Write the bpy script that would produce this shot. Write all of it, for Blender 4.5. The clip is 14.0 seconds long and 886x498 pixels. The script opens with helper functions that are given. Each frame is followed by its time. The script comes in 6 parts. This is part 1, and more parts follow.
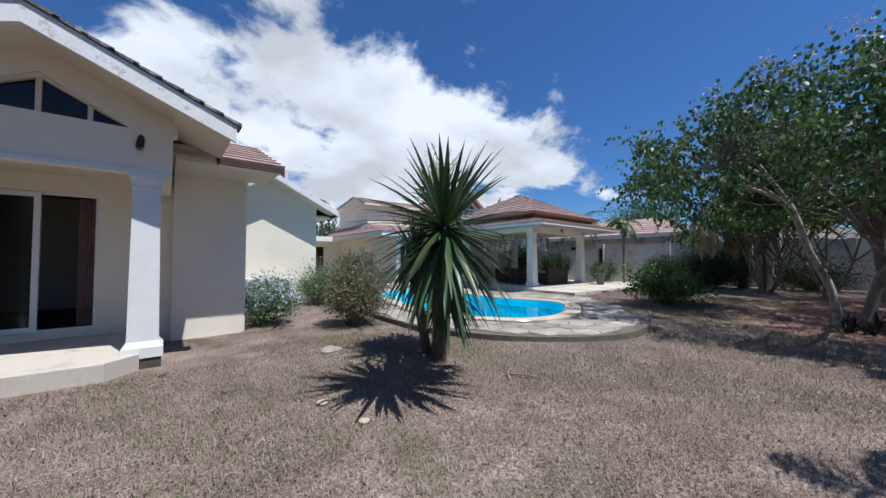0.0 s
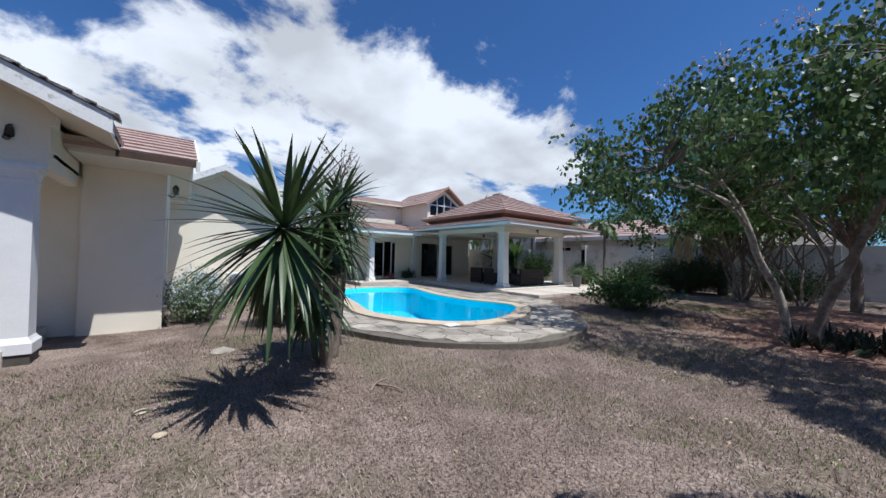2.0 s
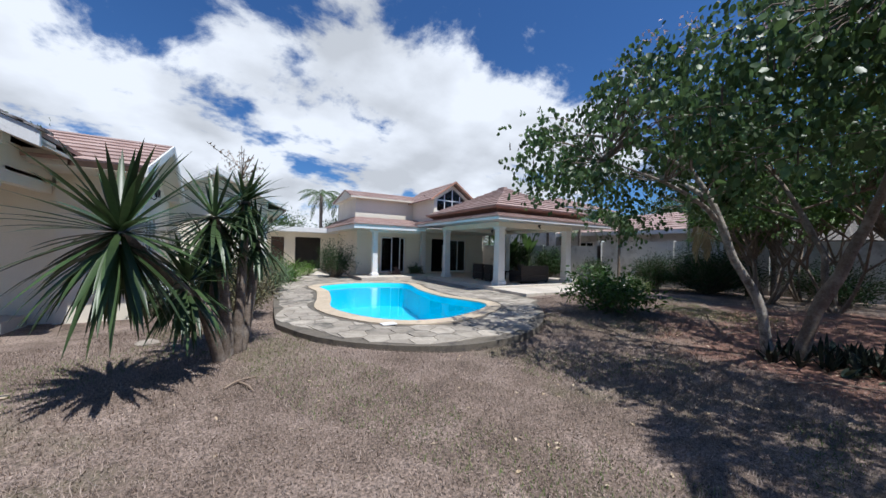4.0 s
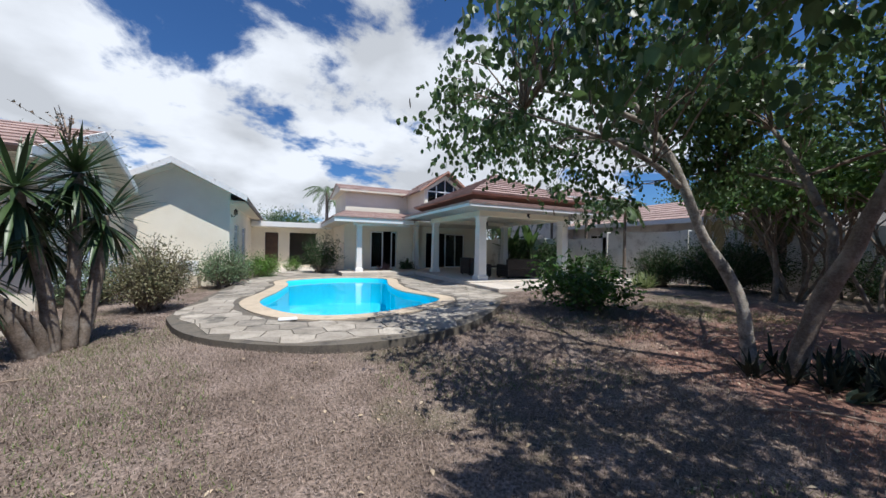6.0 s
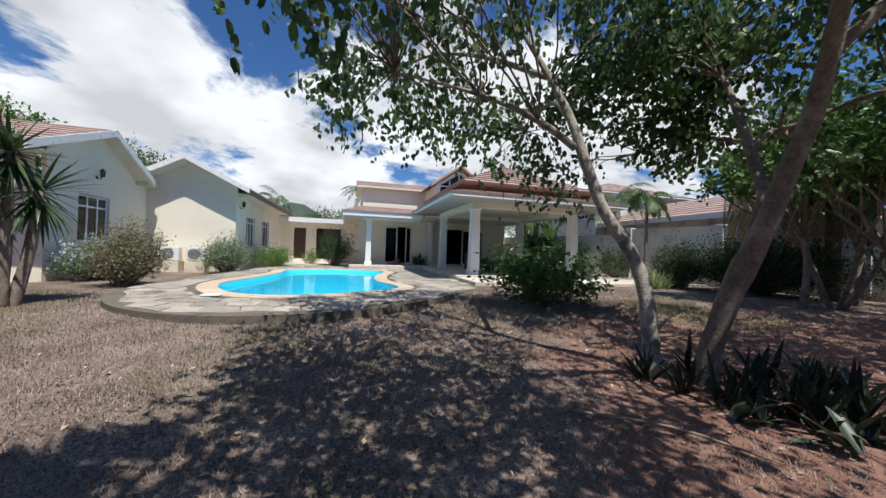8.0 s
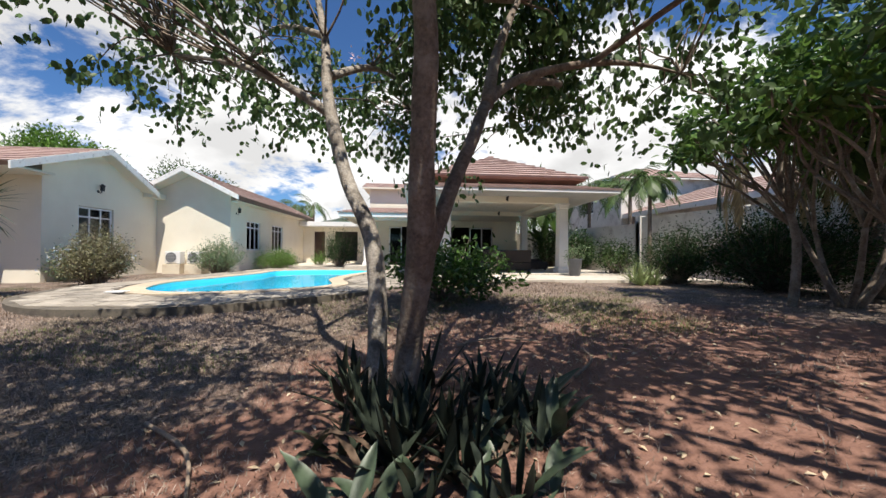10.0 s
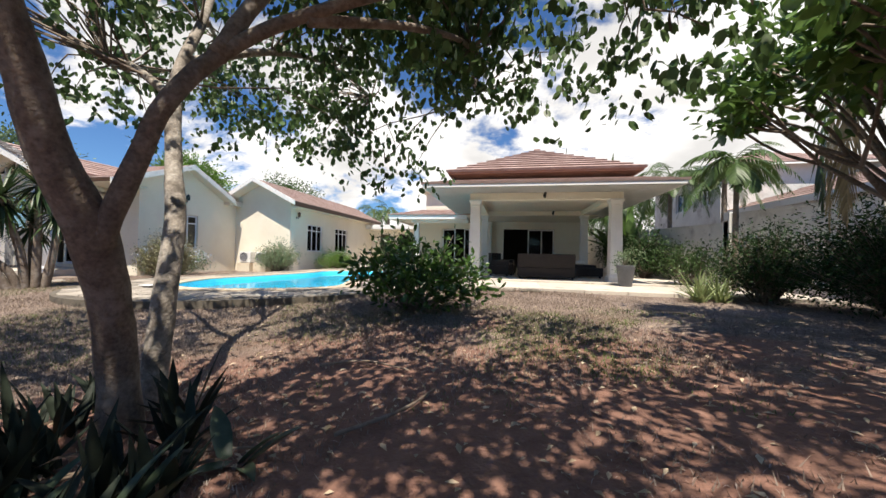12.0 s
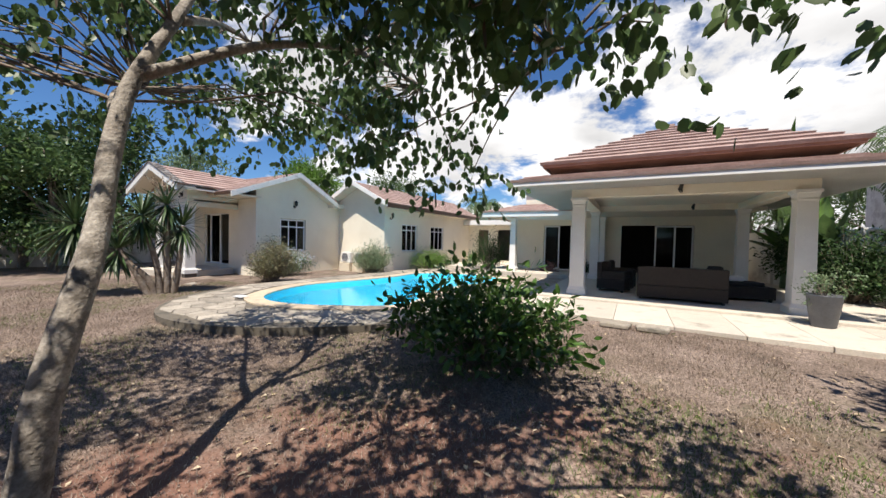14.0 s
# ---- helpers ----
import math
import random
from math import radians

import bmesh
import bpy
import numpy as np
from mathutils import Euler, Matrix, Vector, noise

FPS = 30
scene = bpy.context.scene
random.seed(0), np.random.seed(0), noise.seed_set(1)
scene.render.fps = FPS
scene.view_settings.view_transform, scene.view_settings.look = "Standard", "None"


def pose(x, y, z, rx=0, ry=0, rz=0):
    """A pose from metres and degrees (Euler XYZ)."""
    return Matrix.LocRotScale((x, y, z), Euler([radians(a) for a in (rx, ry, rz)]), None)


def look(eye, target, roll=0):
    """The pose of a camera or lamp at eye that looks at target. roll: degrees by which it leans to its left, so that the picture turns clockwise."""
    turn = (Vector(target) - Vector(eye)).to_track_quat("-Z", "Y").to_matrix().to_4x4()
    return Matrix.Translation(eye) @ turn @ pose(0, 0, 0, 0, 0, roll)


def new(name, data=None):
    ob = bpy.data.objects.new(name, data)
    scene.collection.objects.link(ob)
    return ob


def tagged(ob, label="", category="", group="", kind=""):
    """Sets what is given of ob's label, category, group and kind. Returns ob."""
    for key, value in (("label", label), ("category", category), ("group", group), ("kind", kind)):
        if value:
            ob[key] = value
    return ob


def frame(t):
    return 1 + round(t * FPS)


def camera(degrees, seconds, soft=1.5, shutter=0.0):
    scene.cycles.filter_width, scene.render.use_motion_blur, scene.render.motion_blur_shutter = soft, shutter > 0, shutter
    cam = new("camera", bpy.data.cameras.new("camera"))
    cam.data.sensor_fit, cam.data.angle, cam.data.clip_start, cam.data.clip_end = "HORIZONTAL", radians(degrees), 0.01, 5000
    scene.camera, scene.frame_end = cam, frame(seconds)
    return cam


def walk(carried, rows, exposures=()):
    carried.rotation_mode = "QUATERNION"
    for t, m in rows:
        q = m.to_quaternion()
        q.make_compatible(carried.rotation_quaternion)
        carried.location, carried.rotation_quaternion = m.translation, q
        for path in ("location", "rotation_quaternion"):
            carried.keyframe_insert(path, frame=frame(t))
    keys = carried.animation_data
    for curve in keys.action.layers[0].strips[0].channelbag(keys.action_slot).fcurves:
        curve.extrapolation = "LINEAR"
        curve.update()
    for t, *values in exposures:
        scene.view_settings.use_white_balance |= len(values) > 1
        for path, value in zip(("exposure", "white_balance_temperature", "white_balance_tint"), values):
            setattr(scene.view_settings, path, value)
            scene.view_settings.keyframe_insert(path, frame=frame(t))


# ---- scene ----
cam = camera(105.0, 14.0)
# seconds, x, y, z of the eye, yaw, pitch, roll in degrees
ROWS = [
    (0.0, -13.212, -9.605, 1.202, -39.32, 1.96, 0.06),
    (0.5, -12.859, -9.714, 1.104, -39.26, 2.42, 0.61),
    (1.0, -12.462, -9.866, 1.129, -38.88, 2.28, 0.25),
    (1.5, -12.061, -10.102, 1.203, -38.34, 1.78, -0.51),
    (2.0, -11.720, -10.457, 1.300, -38.20, 1.42, -1.27),
    (2.5, -11.308, -10.855, 1.411, -36.69, 0.98, -1.59),
    (3.0, -10.847, -11.233, 1.449, -34.45, 0.76, -1.64),
    (5.5, -7.821, -11.742, 1.393, -26.77, -0.20, -0.96),
    (6.0, -7.155, -11.695, 1.187, -25.16, 0.07, -0.98),
    (6.5, -6.482, -11.786, 1.022, -21.08, 0.30, -1.19),
    (7.0, -5.837, -11.915, 0.925, -19.22, 0.46, -2.11),
    (9.5, -2.129, -12.529, 0.800, -7.38, 0.28, -0.29),
    (10.0, -1.082, -12.236, 0.734, -4.59, 0.46, -0.51),
    (10.5, -0.270, -11.888, 0.688, -0.78, 0.64, -0.62),
    (11.0, 0.301, -11.657, 0.674, 3.72, 0.93, -0.97),
    (11.5, 0.748, -11.504, 0.688, 8.40, 0.96, -1.29),
    (12.0, 1.123, -11.333, 0.750, 11.01, 0.80, -1.24),
    (12.5, 1.438, -10.998, 0.899, 14.74, -0.15, -0.91),
    (13.0, 1.518, -10.587, 0.961, 17.67, -0.69, -1.08),
    (13.3, 1.515, -10.102, 1.000, 20.91, -0.76, -1.47),
    (13.5, 1.444, -9.984, 1.111, 22.41, -1.22, -1.31),
    (14.0, 1.276, -9.729, 1.375, 29.20, -1.62, -1.25),
]
walk(cam, [(t, pose(x, y, z, 90 + pitch, roll, yaw)) for t, x, y, z, yaw, pitch, roll in ROWS], [(0.0, -0.02, 5800, 9), (3.0, -0.04, 5850, 9), (7.0, 0.0, 6100, 9), (9.5, 0.27, 6550, 9), (11.5, 0.48, 6900, 10), (14.0, 0.32, 6700, 10)])

# ---- light: high sun from the garden side, blue sky with bright cumulus ----
SUN_WAY = Vector((-0.13, 0.45, -1.0)).normalized()
sun_data = bpy.data.lights.new("sun", "SUN")
sun_data.energy, sun_data.angle, sun_data.color = 5.4, radians(0.53), (1.0, 0.945, 0.86)
sun = new("sun", sun_data)
sun.matrix_world = look((0, 0, 30), Vector((0, 0, 30)) + SUN_WAY)

world = bpy.data.worlds.new("sky")
scene.world = world
world.use_nodes = True
wn, wl = world.node_tree.nodes, world.node_tree.links
wn.clear()

sky = wn.new("ShaderNodeTexSky")
sky.sky_type = "NISHITA"
sky.sun_disc = False
sky.sun_elevation = radians(66)
sky.sun_rotation = radians(155)
sky.altitude = 50
sky.air_density, sky.dust_density, sky.ozone_density = 1.0, 0.25, 2.0
coord = wn.new("ShaderNodeTexCoord")
sep = wn.new("ShaderNodeSeparateXYZ")
wl.new(coord.outputs["Generated"], sep.inputs[0])


def wmath(op, a, b=None, clamp=False):
    n = wn.new("ShaderNodeMath")
    n.operation, n.use_clamp = op, clamp
    for k, v in enumerate((a, b)):
        if v is None:
            continue
        if isinstance(v, (int, float)):
            n.inputs[k].default_value = v
        else:
            wl.new(v, n.inputs[k])
    return n.outputs[0]


# clouds lie on a high flat layer: the sky's direction divided by its height
up = wmath("ADD", wmath("MAXIMUM", sep.outputs["Z"], 0.0), 0.32)
flat = wn.new("ShaderNodeCombineXYZ")
wl.new(wmath("DIVIDE", sep.outputs["X"], up), flat.inputs[0])
wl.new(wmath("DIVIDE", sep.outputs["Y"], up), flat.inputs[1])
flat.inputs[2].default_value = 3.7
big = wn.new("ShaderNodeTexNoise")
big.inputs["Scale"].default_value, big.inputs["Detail"].default_value, big.inputs["Roughness"].default_value = 1.7, 12.0, 0.6
big.inputs["Distortion"].default_value = 0.25
wl.new(flat.outputs[0], big.inputs["Vector"])
# a bank of cloud stands low over the houses, the rest of the sky is nearly clear
bank = wmath("ADD", wmath("ADD", wmath("MULTIPLY", sep.outputs["X"], -0.02), sep.outputs["Y"]), wmath("MULTIPLY", sep.outputs["Z"], 0.05))
side = wmath("MAXIMUM", wmath("MINIMUM", wmath("MULTIPLY", wmath("SUBTRACT", bank, 0.53), 0.46), 0.122), -0.08)
dens = wmath("ADD", big.outputs[0], side)
cover = wn.new("ShaderNodeMapRange")
cover.interpolation_type = "SMOOTHSTEP"
wl.new(dens, cover.inputs[0])
cover.inputs[1].default_value, cover.inputs[2].default_value = 0.525, 0.615
shade_noise = wn.new("ShaderNodeTexNoise")
shade_noise.inputs["Scale"].default_value, shade_noise.inputs["Detail"].default_value = 1.9, 6.0
wl.new(flat.outputs[0], shade_noise.inputs["Vector"])
shade_ramp = wn.new("ShaderNodeMapRange")
wl.new(shade_noise.outputs[0], shade_ramp.inputs[0])
shade_ramp.inputs[1].default_value, shade_ramp.inputs[2].default_value = 0.38, 0.58
shade_ramp.inputs[3].default_value, shade_ramp.inputs[4].default_value = 7.9, 12.0
cloud_col = wn.new("ShaderNodeCombineColor")
for k, f in enumerate((0.985, 0.99, 1.01)):
    wl.new(wmath("MULTIPLY", shade_ramp.outputs[0], f), cloud_col.inputs[k])
tint = wn.new("ShaderNodeMix")
tint.data_type, tint.blend_type = "RGBA", "MULTIPLY"
tint.inputs[0].default_value = 1.0
wl.new(sky.outputs[0], tint.inputs[6])
tint.inputs[7].default_value = (0.57, 0.88, 1.26, 1)
mix = wn.new("ShaderNodeMix")
mix.data_type = "RGBA"
wl.new(cover.outputs[0], mix.inputs[0])
wl.new(tint.outputs[2], mix.inputs[6])
wl.new(cloud_col.outputs[0], mix.inputs[7])
back = wn.new("ShaderNodeBackground")
back.inputs[1].default_value = 0.08
wl.new(mix.outputs[2], back.inputs[0])
wout = wn.new("ShaderNodeOutputWorld")
wl.new(back.outputs[0], wout.inputs[0])


# ---- materials ----
def material(name, colors, scale=4.0, rough=0.7, bump=0.15, bump_scale=60.0, fine=0.25, metal=0.0, spec=0.4,
             stain=None, stain_scale=1.2, stain_at=0.62, random_object=0.0, random_island=0.0, translucent=0.0, detail=8.0):
    m = bpy.data.materials.new(name)
    m.use_nodes = True
    n, l = m.node_tree.nodes, m.node_tree.links
    b = n["Principled BSDF"]
    tc = n.new("ShaderNodeTexCoord")
    noise1 = n.new("ShaderNodeTexNoise")
    noise1.inputs["Scale"].default_value, noise1.inputs["Detail"].default_value, noise1.inputs["Roughness"].default_value = scale, detail, 0.62
    geo = n.new("ShaderNodeNewGeometry")
    l.new(geo.outputs["Position"], noise1.inputs["Vector"])
    ramp = n.new("ShaderNodeValToRGB")
    while len(ramp.color_ramp.elements) < len(colors):
        ramp.color_ramp.elements.new(0.5)
    for k, c in enumerate(colors):
        ramp.color_ramp.elements[k].position = 0.3 + 0.4 * k / max(1, len(colors) - 1)
        ramp.color_ramp.elements[k].color = (*c, 1)
    l.new(noise1.outputs[0], ramp.inputs[0])
    col = ramp.outputs[0]
    noise2 = n.new("ShaderNodeTexNoise")
    noise2.inputs["Scale"].default_value, noise2.inputs["Detail"].default_value = bump_scale, 5.0
    l.new(geo.outputs["Position"], noise2.inputs["Vector"])

    def bright(source, amount, value):
        nonlocal col
        r = n.new("ShaderNodeMapRange")
        r.inputs[1].default_value, r.inputs[2].default_value = (0.3, 0.7) if value else (0.0, 1.0)
        r.inputs[3].default_value, r.inputs[4].default_value = 1 - amount, 1 + amount
        l.new(source, r.inputs[0])
        h = n.new("ShaderNodeHueSaturation")
        l.new(r.outputs[0], h.inputs["Value"])
        l.new(col, h.inputs["Color"])
        col = h.outputs[0]
    if fine:
        bright(noise2.outputs[0], fine, 1)
    if random_object:
        info = n.new("ShaderNodeObjectInfo")
        bright(info.outputs["Random"], random_object, 0)
    if random_island:
        bright(geo.outputs["Random Per Island"], random_island, 0)
    if stain:
        noise3 = n.new("ShaderNodeTexNoise")
        noise3.inputs["Scale"].default_value, noise3.inputs["Detail"].default_value, noise3.inputs["Roughness"].default_value = stain_scale, 9.0, 0.68
        l.new(geo.outputs["Position"], noise3.inputs["Vector"])
        r = n.new("ShaderNodeMapRange")
        r.inputs[1].default_value, r.inputs[2].default_value = stain_at - 0.1, stain_at + 0.06
        l.new(noise3.outputs[0], r.inputs[0])
        mx = n.new("ShaderNodeMix")
        mx.data_type = "RGBA"
        l.new(r.outputs[0], mx.inputs[0])
        l.new(col, mx.inputs[6])
        mx.inputs[7].default_value = (*stain, 1)
        col = mx.outputs[2]
    l.new(col, b.inputs["Base Color"])
    b.inputs["Roughness"].default_value, b.inputs["Metallic"].default_value = rough, metal
    b.inputs["Specular IOR Level"].default_value = spec
    if bump:
        bm_ = n.new("ShaderNodeBump")
        bm_.inputs["Strength"].default_value, bm_.inputs["Distance"].default_value = bump, 0.02
        l.new(noise2.outputs[0], bm_.inputs["Height"])
        l.new(bm_.outputs[0], b.inputs["Normal"])
    if translucent:
        t = n.new("ShaderNodeBsdfTranslucent")
        l.new(col, t.inputs[0])
        sh = n.new("ShaderNodeMixShader")
        sh.inputs[0].default_value = translucent
        l.new(b.outputs[0], sh.inputs[1])
        l.new(t.outputs[0], sh.inputs[2])
        l.new(sh.outputs[0], n["Material Output"].inputs[0])
    return m


def glassy(name, tint_color, base_gloss=0.06):
    m = bpy.data.materials.new(name)
    m.use_nodes = True
    n, l = m.node_tree.nodes, m.node_tree.links
    n.remove(n["Principled BSDF"])
    t, g, f, s = n.new("ShaderNodeBsdfTransparent"), n.new("ShaderNodeBsdfGlossy"), n.new("ShaderNodeFresnel"), n.new("ShaderNodeMixShader")
    t.inputs[0].default_value = (*tint_color, 1)
    g.inputs["Roughness"].default_value = 0.03
    f.inputs[0].default_value = 1.33
    l.new(f.outputs[0], s.inputs[0])
    l.new(t.outputs[0], s.inputs[1])
    l.new(g.outputs[0], s.inputs[2])
    l.new(s.outputs[0], n["Material Output"].inputs[0])
    return m


M_WALL = material("cream_render", [(0.76, 0.69, 0.56), (0.81, 0.745, 0.615), (0.84, 0.775, 0.65)], 0.8, 0.85, 0.12, 90, 0.05)
M_WALL_STAIN = material("cream_render_low", [(0.66, 0.58, 0.45), (0.72, 0.64, 0.50)], 0.8, 0.85, 0.12, 90, 0.05, stain=(0.52, 0.38, 0.25), stain_at=0.6)
M_WHITE = material("white_paint", [(0.72, 0.71, 0.69), (0.8, 0.79, 0.77)], 2.0, 0.6, 0.08, 70, 0.04)
M_FASCIA = material("weathered_white_fascia", [(0.70, 0.69, 0.66), (0.78, 0.77, 0.75)], 3.0, 0.7, 0.1, 50, 0.06, stain=(0.2, 0.19, 0.18), stain_scale=7.0, stain_at=0.66)
M_SOFFIT = material("soffit", [(0.66, 0.60, 0.50), (0.72, 0.66, 0.56)], 1.0, 0.85, 0.06, 60, 0.04)
M_TILE = material("roof_tile", [(0.30, 0.20, 0.168), (0.385, 0.27, 0.232), (0.47, 0.355, 0.31)], 2.2, 0.75, 0.3, 40, 0.15, random_object=0.1)
M_VERGE = material("weathered_verge_tile", [(0.07, 0.06, 0.055), (0.2, 0.175, 0.16)], 6, 0.85, 0.4, 40, 0.3, stain=(0.5, 0.48, 0.46), stain_scale=5, stain_at=0.6)
M_TILE_EDGE = material("terracotta_fascia", [(0.36, 0.19, 0.135), (0.45, 0.25, 0.18)], 3, 0.7, 0.1, 40, 0.1)
M_WOOD = material("dark_wood", [(0.05, 0.028, 0.018), (0.09, 0.05, 0.03)], 5, 0.5, 0.1, 80, 0.2)
M_FRAME = material("white_aluminium", [(0.76, 0.76, 0.76), (0.8, 0.8, 0.8)], 2, 0.4, 0.0, 40, 0.03)
# near-black colour stands in for the shade inside unlit rooms
M_ROOM_SHADE = material("shaded_interior", [(0.05, 0.045, 0.04), (0.08, 0.07, 0.06)], 1, 0.9, 0.0, 30, 0.1)
M_BLACK = material("black_metal", [(0.02, 0.02, 0.02), (0.035, 0.033, 0.03)], 6, 0.45, 0.05, 60, 0.1)
M_GLASS = glassy("window_glass", (0.55, 0.57, 0.57))
M_WATER = glassy("pool_water", (0.85, 0.98, 1.0))
M_BASIN = material("pool_liner", [(0.06, 0.66, 0.86), (0.08, 0.72, 0.9)], 0.6, 0.5, 0.0, 20, 0.05)
M_COPING = material("coping_stone", [(0.50, 0.40, 0.28), (0.60, 0.49, 0.36)], 5, 0.8, 0.2, 60, 0.12, random_object=0.08, stain=(0.3, 0.25, 0.2), stain_scale=3, stain_at=0.66)
M_SLAB = material("stone_paving", [(0.27, 0.235, 0.185), (0.36, 0.315, 0.26), (0.45, 0.40, 0.33)], 2.5, 0.85, 0.3, 50, 0.2, random_object=0.22, stain=(0.13, 0.12, 0.10), stain_scale=2.0, stain_at=0.62)
M_JOINT = material("dark_mortar", [(0.07, 0.06, 0.05), (0.12, 0.105, 0.09)], 4, 0.95, 0.3, 60, 0.2)
M_BED = material("stone_bed", [(0.13, 0.11, 0.085), (0.2, 0.175, 0.14)], 3, 0.9, 0.3, 60, 0.2, stain=(0.08, 0.07, 0.06), stain_scale=3.0, stain_at=0.58)
M_CONCRETE = material("pale_concrete", [(0.52, 0.46, 0.39), (0.62, 0.56, 0.48)], 1.6, 0.85, 0.2, 60, 0.1, random_object=0.08, stain=(0.33, 0.29, 0.24), stain_scale=1.6, stain_at=0.64)
M_BARK = material("brown_bark", [(0.13, 0.098, 0.074), (0.24, 0.19, 0.15)], 9, 0.9, 0.4, 45, 0.3, stain=(0.3, 0.26, 0.22), stain_scale=5, stain_at=0.6)
M_PALE_BARK = material("pale_bark", [(0.27, 0.23, 0.19), (0.42, 0.38, 0.33)], 8, 0.9, 0.6, 45, 0.25, stain=(0.13, 0.11, 0.09), stain_scale=6, stain_at=0.58)
M_LEAF = material("tree_leaf", [(0.055, 0.10, 0.032), (0.09, 0.152, 0.05), (0.14, 0.21, 0.078)], 1.3, 0.42, 0.0, 30, 0.12, spec=0.4, random_island=0.4, translucent=0.4)
M_PLUM = material("plumeria_leaf", [(0.08, 0.15, 0.032), (0.14, 0.245, 0.055)], 2, 0.4, 0.0, 30, 0.1, random_island=0.35, translucent=0.3)
M_LEAF_BRIGHT = material("bright_leaf", [(0.09, 0.19, 0.03), (0.16, 0.28, 0.05)], 2, 0.45, 0.0, 30, 0.1, random_island=0.3, translucent=0.3)
M_LEAF_DARK = material("dark_leaf", [(0.022, 0.05, 0.015), (0.05, 0.092, 0.03)], 2, 0.6, 0.0, 30, 0.1, spec=0.2, random_island=0.35, translucent=0.15)
M_LEAF_DRY = material("dry_shrub_leaf", [(0.13, 0.115, 0.065), (0.20, 0.185, 0.10), (0.12, 0.14, 0.055)], 3, 0.6, 0.0, 30, 0.1, random_island=0.3, translucent=0.15)
M_LEAF_GREY = material("grey_green_leaf", [(0.11, 0.17, 0.085), (0.2, 0.27, 0.14)], 3, 0.55, 0.0, 30, 0.1, random_island=0.3, translucent=0.2)
M_FLOWER = material("pale_blue_flower", [(0.55, 0.62, 0.75), (0.70, 0.74, 0.82)], 5, 0.6, 0.0, 30, 0.05, random_island=0.15, translucent=0.2)
M_PINK = material("pink_flower", [(0.6, 0.38, 0.43), (0.76, 0.6, 0.62)], 5, 0.6, 0.0, 30, 0.05, random_island=0.2, translucent=0.2)
M_POD = material("brown_pod", [(0.05, 0.035, 0.02), (0.09, 0.06, 0.035)], 5, 0.6, 0.0, 30, 0.1)
M_YUCCA = material("strap_leaf", [(0.034, 0.062, 0.024), (0.075, 0.12, 0.042)], 3, 0.38, 0.0, 30, 0.1, random_island=0.4, translucent=0.15)
# dark leaf green taken further down to carry the deep shade under the tree
M_STRAP_SHADED = material("shaded_strap_leaf", [(0.014, 0.018, 0.015), (0.042, 0.055, 0.037)], 3, 0.6, 0.0, 30, 0.1, spec=0.2, random_island=0.5, translucent=0.08)
M_STRAP_PALE = material("grey_green_strap_leaf", [(0.04, 0.06, 0.036), (0.10, 0.135, 0.085)], 4, 0.4, 0.0, 30, 0.15, random_island=0.4, translucent=0.12)
M_STRAP_DEAD = material("withered_leaf", [(0.07, 0.045, 0.03), (0.16, 0.105, 0.07)], 6, 0.8, 0.0, 30, 0.2, random_island=0.4)
M_CLIPPING = material("dry_clipping", [(0.24, 0.185, 0.155), (0.40, 0.315, 0.265)], 0.9, 0.85, 0.0, 40, 0.15, random_island=0.35)
M_STRIPE = material("pale_striped_leaf", [(0.16, 0.22, 0.07), (0.32, 0.36, 0.18)], 14, 0.45, 0.0, 30, 0.2, random_island=0.35, translucent=0.25)
M_PALM = material("palm_leaf", [(0.05, 0.095, 0.025), (0.11, 0.17, 0.05)], 2, 0.45, 0.0, 30, 0.1, random_island=0.3, translucent=0.2)
M_PALM_DRY = material("dry_palm_leaf", [(0.26, 0.19, 0.09), (0.36, 0.28, 0.14)], 2, 0.6, 0.0, 30, 0.1, random_island=0.3, translucent=0.25)
M_THATCH = material("grey_thatch", [(0.14, 0.125, 0.11), (0.24, 0.22, 0.20)], 8, 0.95, 0.8, 35, 0.3)
M_WICKER = material("dark_wicker", [(0.018, 0.014, 0.012), (0.04, 0.03, 0.026)], 30, 0.6, 0.6, 120, 0.4)
M_CUSHION = material("white_cushion", [(0.7, 0.69, 0.66), (0.78, 0.77, 0.74)], 3, 0.85, 0.1, 80, 0.04)
M_POT = material("grey_pot", [(0.09, 0.095, 0.11), (0.14, 0.145, 0.16)], 4, 0.5, 0.1, 50, 0.1)
M_CURTAIN = material("mauve_curtain", [(0.16, 0.09, 0.09), (0.22, 0.13, 0.12)], 3, 0.9, 0.1, 60, 0.1)
M_HILL = material("far_hill", [(0.05, 0.075, 0.06), (0.09, 0.11, 0.08)], 0.02, 0.95, 0.0, 1, 0.2)
M_TWIG = material("dry_twig", [(0.25, 0.18, 0.13), (0.36, 0.28, 0.21)], 9, 0.85, 0.2, 60, 0.2)
M_FALLEN = material("fallen_leaf", [(0.36, 0.26, 0.15), (0.55, 0.45, 0.33)], 8, 0.7, 0.0, 40, 0.15, random_island=0.4)
M_LAWN_BUSH = material("bush_leaf", [(0.045, 0.1, 0.02), (0.09, 0.17, 0.035)], 2, 0.32, 0.0, 30, 0.1, random_island=0.4, translucent=0.3)
M_GRASS = material("dry_grass", [(0.205, 0.152, 0.118), (0.30, 0.232, 0.186), (0.39, 0.31, 0.255)], 1.5, 0.8, 0.0, 40, 0.2, random_island=0.35, translucent=0.15)
M_GRASS_GREEN = material("green_grass", [(0.10, 0.15, 0.04), (0.18, 0.22, 0.07)], 2, 0.7, 0.0, 40, 0.2, random_island=0.3, translucent=0.2)


